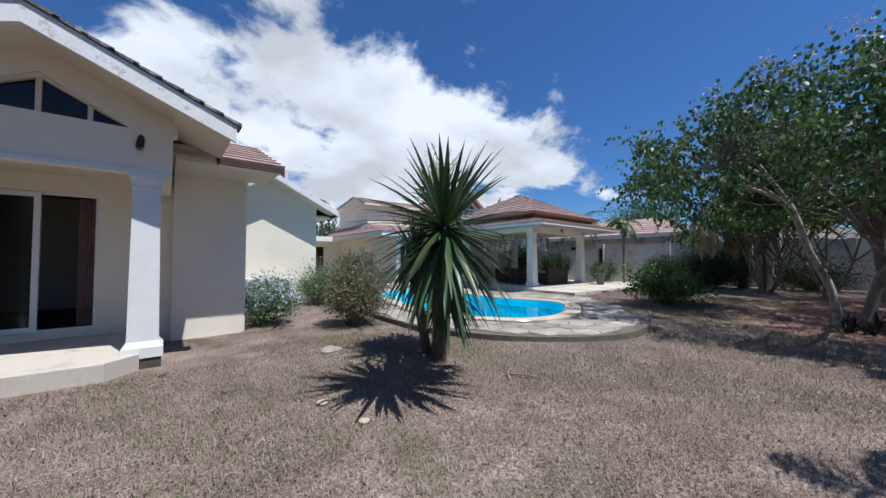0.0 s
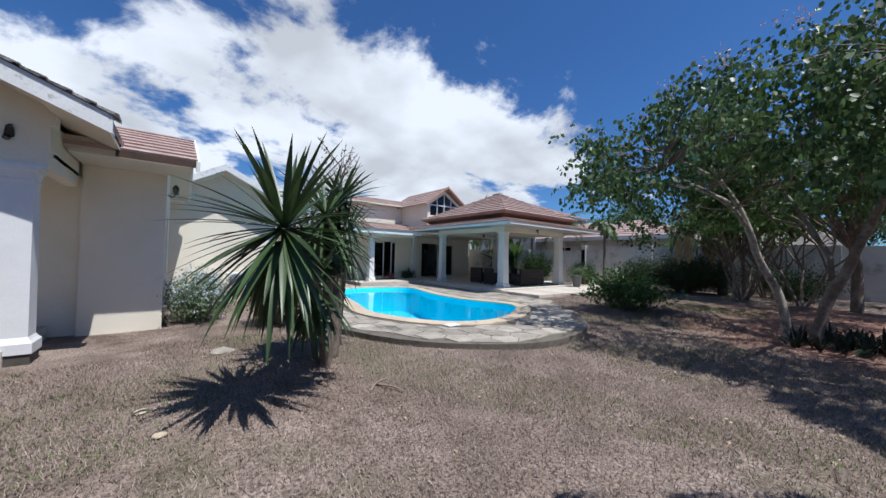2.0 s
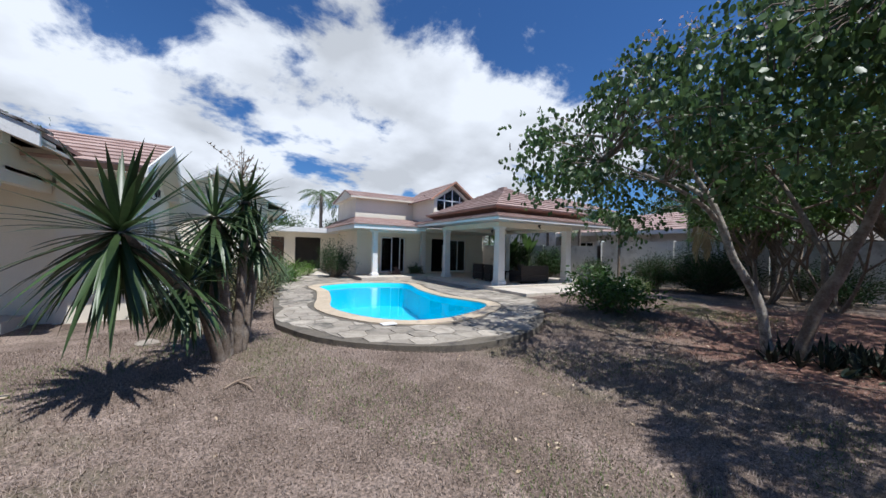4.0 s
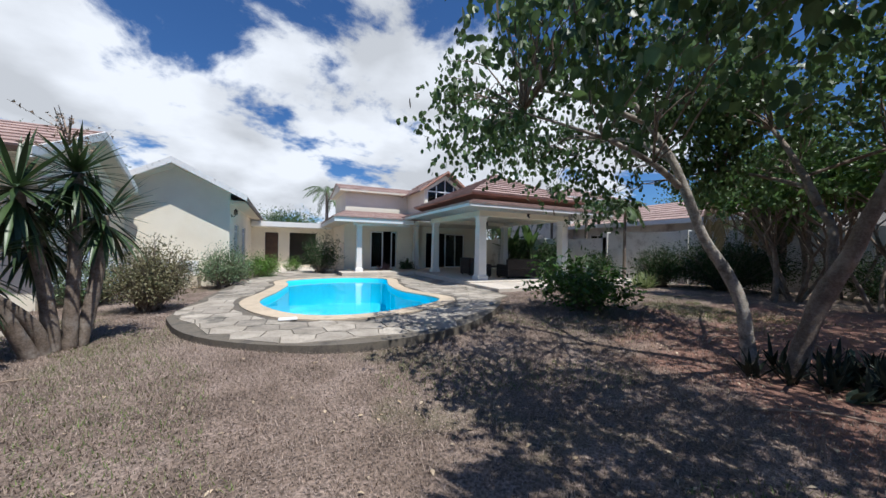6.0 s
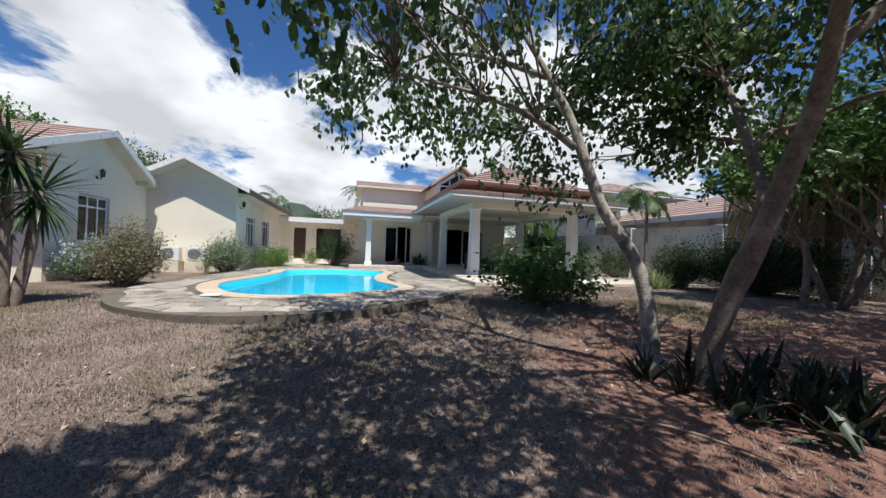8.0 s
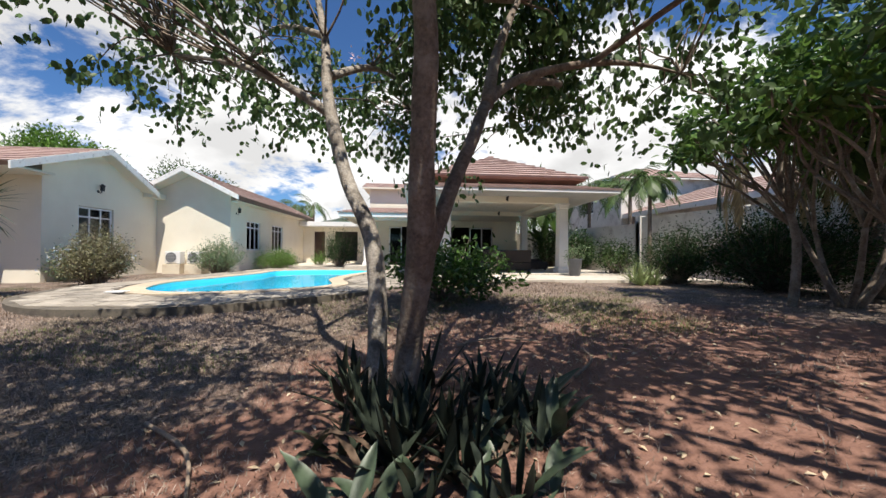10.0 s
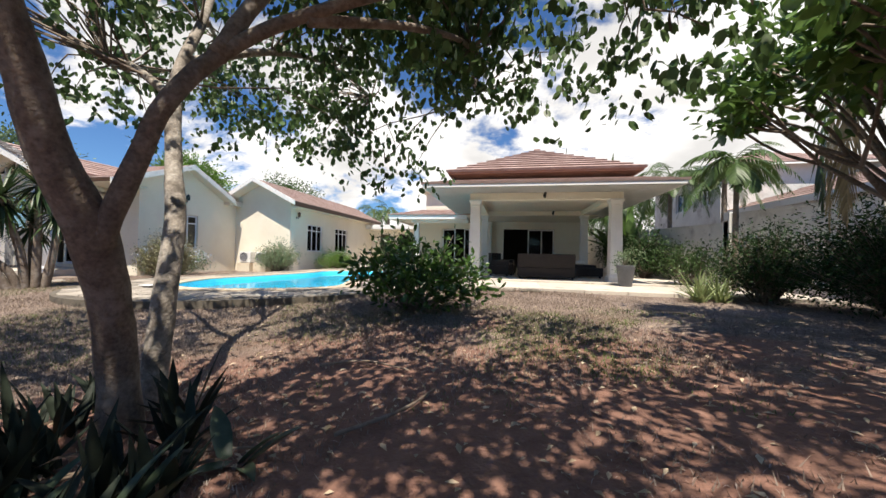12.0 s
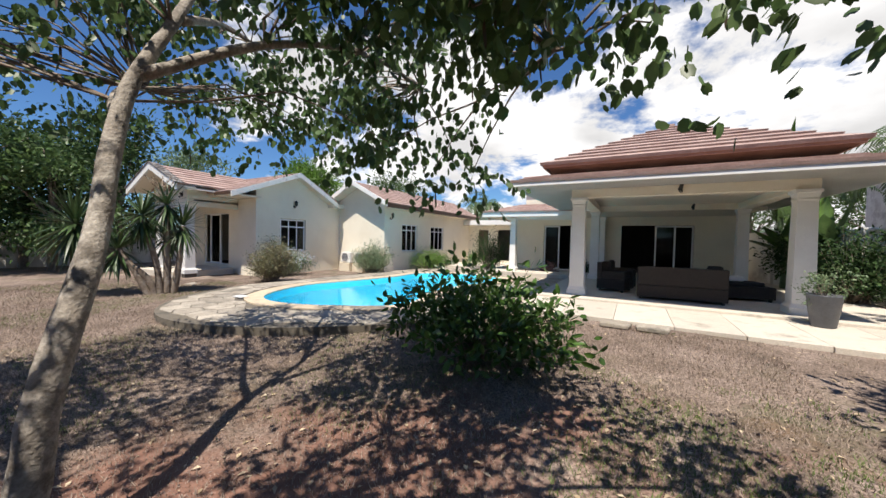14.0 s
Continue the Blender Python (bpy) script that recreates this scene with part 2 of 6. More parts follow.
def lawn_material():
    m = material("dry_lawn", [(0.105, 0.076, 0.058), (0.205, 0.153, 0.122), (0.32, 0.248, 0.207)], 1.6, 0.95, 1.0, 38, 0.7, stain=(0.12, 0.115, 0.06), stain_scale=0.45, stain_at=0.64)
    n, l = m.node_tree.nodes, m.node_tree.links
    b = n["Principled BSDF"]
    old = b.inputs["Base Color"].links[0].from_socket
    geo = n.new("ShaderNodeNewGeometry")
    at = n.new("ShaderNodeVectorMath")
    at.operation = "DISTANCE"
    at.inputs[1].default_value = (1.2, -11.0, -0.3)
    l.new(geo.outputs["Position"], at.inputs[0])
    nz = n.new("ShaderNodeTexNoise")
    nz.inputs["Scale"].default_value, nz.inputs["Detail"].default_value, nz.inputs["Roughness"].default_value = 0.9, 8.0, 0.65
    l.new(geo.outputs["Position"], nz.inputs["Vector"])
    r1 = n.new("ShaderNodeMapRange")
    r1.inputs[1].default_value, r1.inputs[2].default_value, r1.inputs[3].default_value, r1.inputs[4].default_value = 2.0, 7.5, 0.38, -0.35
    l.new(at.outputs["Value"], r1.inputs[0])
    ad = n.new("ShaderNodeMath")
    ad.operation = "ADD"
    l.new(r1.outputs[0], ad.inputs[0])
    l.new(nz.outputs[0], ad.inputs[1])
    r2 = n.new("ShaderNodeMapRange")
    r2.inputs[1].default_value, r2.inputs[2].default_value = 0.5, 0.68
    l.new(ad.outputs[0], r2.inputs[0])
    soil = n.new("ShaderNodeValToRGB")
    soil.color_ramp.elements[0].color, soil.color_ramp.elements[1].color = (0.15, 0.07, 0.05, 1), (0.31, 0.175, 0.13, 1)
    nf = n.new("ShaderNodeTexNoise")
    nf.inputs["Scale"].default_value, nf.inputs["Detail"].default_value = 7.0, 8.0
    l.new(geo.outputs["Position"], nf.inputs["Vector"])
    l.new(nf.outputs[0], soil.inputs[0])
    mx = n.new("ShaderNodeMix")
    mx.data_type = "RGBA"
    l.new(r2.outputs[0], mx.inputs[0])
    l.new(old, mx.inputs[6])
    l.new(soil.outputs[0], mx.inputs[7])
    l.new(mx.outputs[2], b.inputs["Base Color"])
    return m


M_LAWN = lawn_material()


# ---- building helpers ----
def link(name, me, mat, parent=None, label=""):
    ob = new(name, me)
    if mat is not None:
        me.materials.append(mat)
    if parent is not None:
        ob.parent = parent
        ob.matrix_parent_inverse = parent.matrix_basis.inverted()
    if label:
        ob["label"] = label
    return ob


def part(name, bm, mat, parent=None, label="", smooth=False):
    me = bpy.data.meshes.new(name)
    bm.normal_update()
    bm.to_mesh(me)
    bm.free()
    if smooth:
        for p in me.polygons:
            p.use_smooth = True
    return link(name, me, mat, parent, label)


def np_mesh(name, verts, faces, mat, parent=None, label="", smooth=False):
    me = bpy.data.meshes.new(name)
    verts = np.asarray(verts, float)
    faces = np.asarray(faces, int)
    k = faces.shape[1]
    me.vertices.add(len(verts))
    me.vertices.foreach_set("co", verts.ravel())
    me.loops.add(faces.size)
    me.loops.foreach_set("vertex_index", faces.ravel())
    me.polygons.add(len(faces))
    me.polygons.foreach_set("loop_start", np.arange(len(faces)) * k)
    me.update(calc_edges=True)
    if smooth:
        me.polygons.foreach_set("use_smooth", np.ones(len(faces), bool))
    return link(name, me, mat, parent, label)


def thing(name, label, category, at=(0, 0, 0), group="", kind=""):
    ob = new(name)
    ob.matrix_basis = Matrix.Translation(at)
    ob.empty_display_size = 0.2
    return tagged(ob, label, category, group, kind)


def box(bm, x0, x1, y0, y1, z0, z1):
    v = [bm.verts.new(p) for p in ((x0, y0, z0), (x1, y0, z0), (x1, y1, z0), (x0, y1, z0), (x0, y0, z1), (x1, y0, z1), (x1, y1, z1), (x0, y1, z1))]
    for f in ((3, 2, 1, 0), (4, 5, 6, 7), (0, 1, 5, 4), (1, 2, 6, 5), (2, 3, 7, 6), (3, 0, 4, 7)):
        bm.faces.new([v[k] for k in f])
    return v


def boxed(name, mat, parent, dims, label="", bevel=0.0):
    bm = bmesh.new()
    box(bm, *dims)
    if bevel:
        bmesh.ops.bevel(bm, geom=list(bm.edges), offset=bevel, segments=2, affect="EDGES", profile=0.6)
    return part(name, bm, mat, parent, label)


def prism(bm, poly, way):
    """A solid from a flat polygon of points, pushed along way."""
    way = Vector(way)
    a = [bm.verts.new(Vector(p)) for p in poly]
    b = [bm.verts.new(Vector(p) + way) for p in poly]
    n = len(poly)
    fs = [bm.faces.new(a), bm.faces.new(list(reversed(b)))]
    for k in range(n):
        fs.append(bm.faces.new([a[k], b[k], b[(k + 1) % n], a[(k + 1) % n]]))
    bmesh.ops.recalc_face_normals(bm, faces=fs)


def wall_cells(bm, along, c0, c1, a0, a1, z0, z1, holes=()):
    """A wall along x or y between c0 and c1 in thickness, with holes (a0, a1, z0, z1) through it."""
    aa = sorted({a0, a1, *[h[0] for h in holes], *[h[1] for h in holes]})
    zz = sorted({z0, z1, *[h[2] for h in holes], *[h[3] for h in holes]})
    for p, q in zip(aa, aa[1:]):
        for r, s in zip(zz, zz[1:]):
            if any(h[0] <= p and q <= h[1] and h[2] <= r and s <= h[3] for h in holes):
                continue
            if along == "x":
                box(bm, p, q, c0, c1, r, s)
            else:
                box(bm, c0, c1, p, q, r, s)
    bmesh.ops.remove_doubles(bm, verts=list(bm.verts), dist=0.0005)


def tube(name, pts, radii, mat, parent=None, label="", sides=10, wobble=0.0, seed=1):
    """A tapered round limb through the points."""
    rnd = random.Random(seed)
    pts = [Vector(p) for p in pts]
    fine, rr = [], []
    for k in range(len(pts) - 1):
        p0, p1, p2, p3 = pts[max(k - 1, 0)], pts[k], pts[k + 1], pts[min(k + 2, len(pts) - 1)]
        for s in range(4):
            u = s / 4
            fine.append(0.5 * ((2 * p1) + (p2 - p0) * u + (2 * p0 - 5 * p1 + 4 * p2 - p3) * u * u + (3 * p1 - p0 - 3 * p2 + p3) * u ** 3))
            rr.append(radii[k] * (1 - u) + radii[k + 1] * u)
    fine.append(pts[-1])
    rr.append(radii[-1])
    bm = bmesh.new()
    rings = []
    for k, p in enumerate(fine):
        d = (fine[min(k + 1, len(fine) - 1)] - fine[max(k - 1, 0)]).normalized()
        side1 = d.cross(Vector((0.31, 0.95, 0.05))).normalized()
        side2 = d.cross(side1)
        ring = []
        for s in range(sides):
            a = 2 * math.pi * s / sides
            r = rr[k] * (1 + wobble * rnd.uniform(-1, 1))
            ring.append(bm.verts.new(p + side1 * math.cos(a) * r + side2 * math.sin(a) * r))
        rings.append(ring)
    for r0, r1 in zip(rings, rings[1:]):
        for s in range(sides):
            bm.faces.new([r0[s], r0[(s + 1) % sides], r1[(s + 1) % sides], r1[s]])
    bm.faces.new(list(reversed(rings[0])))
    bm.faces.new(rings[-1])
    bmesh.ops.recalc_face_normals(bm, faces=list(bm.faces))
    return part(name, bm, mat, parent, label, smooth=True)


LEAF_V = np.array([(0, 0, 0), (0.30, 0.22, 0.05), (0.34, 0.62, 0.07), (0.16, 1.0, 0.03), (0, 0.86, 0), (-0.16, 1.0, 0.03), (-0.34, 0.62, 0.07), (-0.30, 0.22, 0.05)])
LEAF_T = np.array([(0, 1, 2), (0, 2, 4), (2, 3, 4), (0, 4, 6), (4, 5, 6), (0, 6, 7)])
OVAL_V = np.array([(0, 0, 0), (0.2, 0.3, 0.04), (0.18, 0.7, 0.04), (0, 1.0, -0.04), (-0.18, 0.7, 0.04), (-0.2, 0.3, 0.04)])
OVAL_T = np.array([(0, 1, 2), (0, 2, 3), (0, 3, 4), (0, 4, 5)])


def leaf_mesh(name, where, sizes, mat, parent, hang=0.6, seed=3, shape="lobed", spread=1.0, outward=None, label=""):
    """Many small leaves at the places given, each tipped by chance; hang: how far they droop."""
    rng = np.random.default_rng(seed)
    where = np.asarray(where, float)
    n = len(where)
    way = rng.normal(size=(n, 3)) * spread
    if outward is not None:
        way += (where - np.asarray(outward)) * 0.6
    way[:, 2] -= hang * 2.0
    way /= np.linalg.norm(way, axis=1)[:, None] + 1e-9
    ref = rng.normal(size=(n, 3))
    side = np.cross(way, ref)
    side /= np.linalg.norm(side, axis=1)[:, None] + 1e-9
    nor = np.cross(side, way)
    v0, t0 = (LEAF_V, LEAF_T) if shape == "lobed" else (OVAL_V, OVAL_T)
    sizes = np.asarray(sizes, float) * np.ones(n)
    v = (where[:, None, :] + sizes[:, None, None] * (v0[None, :, 0, None] * side[:, None, :] + v0[None, :, 1, None] * way[:, None, :] + v0[None, :, 2, None] * nor[:, None, :]))
    f = (t0[None] + (np.arange(n) * len(v0))[:, None, None])
    return np_mesh(name, v.reshape(-1, 3), f.reshape(-1, 3), mat, parent, label)


def clump_points(rng, centres, per, radius, flat=0.7):
    out = []
    for c in centres:
        p = rng.normal(size=(per, 3)) * radius * 0.5
        p[:, 2] *= flat
        out.append(np.asarray(c) + p)
    return np.concatenate(out)


def sprig_points(rng, centres, sprigs, leaves, radius):
    """Leaves strung along short twigs that arch out of each clump and droop."""
    c = np.repeat(np.asarray(centres, float), sprigs, axis=0)
    start = c + rng.normal(size=c.shape) * radius
    way = rng.normal(size=c.shape) * (1.0, 1.0, 0.35)
    way /= np.linalg.norm(way, axis=1)[:, None]
    out = []
    for k in range(leaves):
        d = 0.055 * k
        p = start + way * d
        p[:, 2] -= 0.9 * d * d + 0.22 * d
        out.append(p + rng.normal(size=c.shape) * 0.022)
    return np.concatenate(out)


def strap_mesh(name, centre, n, length, width, mat, parent, up=1.0, droop=0.5, seed=1, low=-0.6, tilt=(0, 0, 1), label="", fold=0.25):
    """A rosette of long pointed leaves, bent down by their weight."""
    rng = np.random.default_rng(seed)
    V, F = [], []
    axis = np.array(Vector(tilt).normalized())
    for k in range(n):
        a = rng.uniform(0, 2 * math.pi)
        e = rng.uniform(low, up)
        d = np.array((math.cos(a) * math.cos(e), math.sin(a) * math.cos(e), math.sin(e)))
        d = d + (axis - np.array((0, 0, 1))) * 0.8
        d /= np.linalg.norm(d)
        ln = length * rng.uniform(0.75, 1.1)
        side = np.cross(d, (0, 0, 1.0))
        side /= np.linalg.norm(side) + 1e-9
        nor = np.cross(side, d)
        p = np.array(centre) + d * 0.03
        base = len(V)
        segs = 6
        dirn = d.copy()
        for s in range(segs + 1):
            u = s / segs
            w = width * (0.55 + 0.9 * u if u < 0.4 else 0.91 * (1 - ((u - 0.4) / 0.6) ** 1.6)) * 0.5 + 0.001
            V += [p - side * w, p + nor * (-w * fold), p + side * w]
            dirn = dirn + np.array((0, 0, -1.0)) * droop * 0.22 * rng.uniform(0.6, 1.4) * (0.4 + u)
            dirn /= np.linalg.norm(dirn)
            p = p + dirn * ln / segs
        for s in range(segs):
            b = base + 3 * s
            F += [(b, b + 1, b + 4, b + 3), (b + 1, b + 2, b + 5, b + 4)]
    return np_mesh(name, V, F, mat, parent, label)


def frond_mesh(name, root, way, length, mat, parent, droop=0.9, leaflet=0.5, pairs=34, seed=1, hang=0.6, label=""):
    """A feathered palm frond: a bent rib with narrow leaflets on both sides."""
    rng = np.random.default_rng(seed)
    d = np.array(Vector(way).normalized())
    p = np.array(root, float)
    V, F = [], []
    side0 = np.cross(d, (0, 0, 1.0))
    side0 /= np.linalg.norm(side0) + 1e-9
    for s in range(pairs):
        u = s / pairs
        d2 = d + np.array((0, 0, -1.0)) * droop * 0.085
        d = d2 / np.linalg.norm(d2)
        q = p + d * length / pairs
        up_ = np.cross(side0, d)
        w = 0.018 * (1 - u) + 0.004
        b = len(V)
        V += [p - side0 * w, p + side0 * w, q + side0 * w, q - side0 * w]
        F.append((b, b + 1, b + 2, b + 3))
        if u > 0.12:
            ll = leaflet * math.sin(math.pi * min(1, 0.18 + u * 0.85)) * rng.uniform(0.8, 1.1)
            for sg in (-1, 1):
                w_ = side0 * sg * 0.8 + d * 0.55 + up_ * 0.15 + rng.normal(size=3) * 0.08
                w_[2] -= hang
                w_ /= np.linalg.norm(w_)
                t = np.cross(w_, d)
                t /= np.linalg.norm(t) + 1e-9
                t = np.cross(t, w_) * 0.016
                m1 = q + w_ * ll * 0.5
                m2 = q + w_ * ll * np.array((0.95, 0.95, 1)) + np.array((0, 0, -0.12 * ll))
                b = len(V)
                V += [q - t, q + t, m1 + t * 1.2, m1 - t * 1.2, m2 + t * 0.15, m2 - t * 0.15]
                F += [(b, b + 1, b + 2, b + 3), (b + 3, b + 2, b + 4, b + 5)]
        p = q
    return np_mesh(name, V, F, mat, parent, label)


def inside(poly, x, y):
    c, j = False, len(poly) - 1
    for i in range(len(poly)):
        if (poly[i][1] > y) != (poly[j][1] > y) and x < (poly[j][0] - poly[i][0]) * (y - poly[i][1]) / (poly[j][1] - poly[i][1]) + poly[i][0]:
            c = not c
        j = i
    return c


def smooth_loop(pts, per=6):
    out, n = [], len(pts)
    for k in range(n):
        p0, p1, p2, p3 = (np.array(pts[(k + d) % n], float) for d in (-1, 0, 1, 2))
        for s in range(per):
            u = s / per
            out.append(tuple(0.5 * (2 * p1 + (p2 - p0) * u + (2 * p0 - 5 * p1 + 4 * p2 - p3) * u * u + (3 * p1 - p0 - 3 * p2 + p3) * u ** 3)))
    return out


def ground_z(x, y):
    """The lawn: nearly level, a little lower round the big tree, rising to the terrace."""
    x, y = max(-40.0, min(40.0, x)), max(-40.0, min(40.0, y))
    z = -0.27
    z += 0.15 / (1 + math.exp(-(x - 0.8) * 1.4))
    z += 0.12 / (1 + math.exp(-(y + 5.2) * 1.6)) / (1 + math.exp(-(x + 1.6) * 2.0)) / (1 + math.exp((x - 1.5) * 1.5))
    z -= 0.15 * math.exp(-((x + 2.5) ** 2 + (y + 9.3) ** 2) / 9.0)
    z += 0.025 * noise.noise(Vector((x * 0.45, y * 0.45, 0.3)))
    return z


# ---- ground, pool and paving ----
POOL = smooth_loop([(-7.65, -2.5), (-7.3, -0.6), (-6.98, 1.3), (-6.95, 3.0), (-5.6, 3.85), (-4.0, 3.75), (-3.1, 2.9), (-3.6, 0.6),
                    (-3.75, -1.4), (-3.3, -3.3), (-4.5, -4.35), (-5.9, -4.8), (-7.0, -4.25)], 6)


def grown(loop, d):
    n = len(loop)
    out = []
    for k in range(n):
        a, b = np.array(loop[k - 1]), np.array(loop[(k + 1) % n])
        t = (b - a) / np.linalg.norm(b - a)
        out.append((loop[k][0] + t[1] * d * -SIGN, loop[k][1] - t[0] * d * -SIGN))
    return out


AREA = sum(a[0] * b[1] - b[0] * a[1] for a, b in zip(POOL, POOL[1:] + POOL[:1]))
SIGN = -1 if AREA > 0 else 1
COPING = grown(POOL, 0.42)
DECK_Z, WATER_Z = -0.15, -0.27
DECK = [(-9.1, -3.3), (-8.95, -4.3), (-8.55, -5.25), (-7.95, -6.0), (-7.1, -6.6), (-6.2, -6.85), (-5.2, -6.75), (-4.2, -6.35), (-3.2, -5.6), (-2.35, -4.75), (-1.55, -3.7), (-0.9, -2.75), (-0.9, 5.0), (-4.6, 5.0), (-4.6, 7.4), (-8.0, 7.4), (-8.35, 4.5), (-8.75, 1.6)]


def lawn():
    xs = np.concatenate([np.linspace(-900, -40, 8), np.arange(-30, -16, 1.0), np.arange(-16, 10, 0.2), np.arange(10, 30, 1.0), np.linspace(40, 900, 8)])
    ys = np.concatenate([np.linspace(-900, -40, 8), np.arange(-30, -14, 1.0), np.arange(-14, -2, 0.2), np.arange(-2, 30, 0.5), np.linspace(40, 900, 8)])
    V = [(x, y, ground_z(x, y) if not (-8.2 < x < -2.7 and -5.3 < y < 4.4 and inside(COPING, x, y)) else -2.2) for y in ys for x in xs]
    nx = len(xs)
    F = [(j * nx + i, j * nx + i + 1, (j + 1) * nx + i + 1, (j + 1) * nx + i) for j in range(len(ys) - 1) for i in range(nx - 1)]
    return tagged(np_mesh("ground", V, F, M_LAWN, smooth=True), "dry brown lawn with bare red soil under the trees", "lawn", kind="structure")


lawn()


def ring(name, inner, outer, z0, z1, mat, parent, k0, k1, gap=0.004):
    bm = bmesh.new()
    n = len(inner)
    a, b = [inner[k % n] for k in range(k0, k1 + 1)], [outer[k % n] for k in range(k0, k1 + 1)]
    rows_ = []
    for k in range(len(a)):
        rows_.append([bm.verts.new((*p, z)) for p, z in ((a[k], z0), (a[k], z1), (b[k], z1), (b[k], z0))])
    for r, s in zip(rows_, rows_[1:]):
        for i in range(4):
            bm.faces.new([r[i], r[(i + 1) % 4], s[(i + 1) % 4], s[i]])
    bm.faces.new(rows_[0])
    bm.faces.new(list(reversed(rows_[-1])))
    bmesh.ops.recalc_face_normals(bm, faces=list(bm.faces))
    return part(name, bm, mat, parent)


pool = thing("swimming_pool", "kidney-shaped swimming pool with turquoise liner and stone coping", "pool", (-5.3, -0.5, DECK_Z), kind="structure")
bm = bmesh.new()
n_ = len(POOL)
top = [bm.verts.new((x, y, WATER_Z + 0.1)) for x, y in POOL]
low = [bm.verts.new((x * 0.96 - 5.3 * 0.04, y * 0.96 - 0.5 * 0.04, -1.25)) for x, y in POOL]
for k in range(n_):
    bm.faces.new([top[k], top[(k + 1) % n_], low[(k + 1) % n_], low[k]])
bm.faces.new(low)
bmesh.ops.recalc_face_normals(bm, faces=list(bm.faces))
bmesh.ops.reverse_faces(bm, faces=list(bm.faces))
part("basin", bm, M_BASIN, pool, "turquoise pool liner")
bm = bmesh.new()
bmesh.ops.contextual_create(bm, geom=[bm.verts.new((x, y, WATER_Z)) for x, y in POOL])
water = part("water", bm, M_WATER, pool, "clear still pool water")
water.visible_shadow = False
COPE_IN = grown(POOL, 0.0)
for k in range(0, n_, 2):
    ring("coping_stone", COPE_IN, COPING, DECK_Z - 0.17, DECK_Z + 0.012, M_COPING, pool, k, k + 2)
# the white skimmer lid on the coping
boxed("skimmer_lid", M_WHITE, pool, (-7.22, -6.9, -5.0, -4.78, DECK_Z + 0.012, DECK_Z + 0.035), "white plastic skimmer lid", 0.008)

paving = thing("pavement", "irregular grey and tan stone paving round the pool", "paving", (-5.3, -0.5, DECK_Z), kind="structure")


def loop_with_hole(name, outer, hole, z0, z1, mat, parent):
    """A flat slab with a hole, built as a strip from the hole's rim out to the border."""
    bm = bmesh.new()
    n = len(hole)
    cx, cy = -5.3, -0.5
    rim = []
    for x, y in hole:
        d = Vector((x - cx, y - cy)).normalized()
        best = None
        m = len(outer)
        for k in range(m):
            a, b = Vector(outer[k]), Vector(outer[(k + 1) % m])
            e = b - a
            den = d.x * e.y - d.y * e.x
            if abs(den) < 1e-9:
                continue
            w = a - Vector((cx, cy))
            t = (w.x * e.y - w.y * e.x) / den
            u = (w.x * d.y - w.y * d.x) / den
            if t > 0 and -1e-6 <= u <= 1 + 1e-6 and (best is None or t > best):
                best = t
        rim.append((cx + d.x * best, cy + d.y * best))
    quad = []
    for k in range(n):
        quad.append([bm.verts.new((*p, z)) for p, z in ((hole[k], z0), (hole[k], z1), (rim[k], z1), (rim[k], z0))])
    for k in range(n):
        r, s = quad[k], quad[(k + 1) % n]
        for i in range(4):
            bm.faces.new([r[i], r[(i + 1) % 4], s[(i + 1) % 4], s[i]])
    bmesh.ops.recalc_face_normals(bm, faces=list(bm.faces))
    return part(name, bm, mat, parent)


loop_with_hole("bed", smooth_loop(DECK, 4), COPING, -0.6, DECK_Z - 0.012, M_BED, paving)


def clip(poly, nx, ny, c):
    out = []
    for k in range(len(poly)):
        a, b = poly[k], poly[(k + 1) % len(poly)]
        da, db = a[0] * nx + a[1] * ny - c, b[0] * nx + b[1] * ny - c
        if da <= 0:
            out.append(a)
        if (da < 0 < db) or (db < 0 < da):
            t = da / (da - db)
            out.append((a[0] + (b[0] - a[0]) * t, a[1] + (b[1] - a[1]) * t))
    return out


def stone_cells(poly_test, x0, x1, y0, y1, step, seed, z, mat, parent, name, jitter=0.3, gap=0.018, thick=0.05):
    """Crazy paving: each stone is the part of the plane nearest to its own seed point."""
    rnd = random.Random(seed)
    seeds, nx, ny = {}, int((x1 - x0) / step) + 1, int((y1 - y0) / step) + 1
    for i in range(-2, nx + 2):
        for j in range(-2, ny + 2):
            seeds[i, j] = (x0 + (i + 0.5 + 0.5 * (j % 2)) * step + rnd.uniform(-jitter, jitter) * step, y0 + (j + 0.5) * step + rnd.uniform(-jitter, jitter) * step)
    for (i, j), (sx, sy) in seeds.items():
        if not poly_test(sx, sy):
            continue
        poly = [(sx - step * 1.4, sy - step * 1.4), (sx + step * 1.4, sy - step * 1.4), (sx + step * 1.4, sy + step * 1.4), (sx - step * 1.4, sy + step * 1.4)]
        for di in (-2, -1, 0, 1, 2):
            for dj in (-2, -1, 0, 1, 2):
                o = seeds.get((i + di, j + dj))
                if o is None or (di == 0 and dj == 0):
                    continue
                ex, ey = o[0] - sx, o[1] - sy
                ln = math.hypot(ex, ey)
                poly = clip(poly, ex / ln, ey / ln, (sx + o[0]) / 2 * ex / ln + (sy + o[1]) / 2 * ey / ln - gap / 2)
        if len(poly) < 3 or not all(poly_test(*p) for p in poly):
            poly = [p for p in poly if poly_test(*p)]
            if len(poly) < 3:
                continue
        bm = bmesh.new()
        h = rnd.uniform(-0.004, 0.004)
        prism(bm, [(p[0], p[1], z - thick) for p in poly], (0, 0, thick + h))
        part(name, bm, mat, parent)


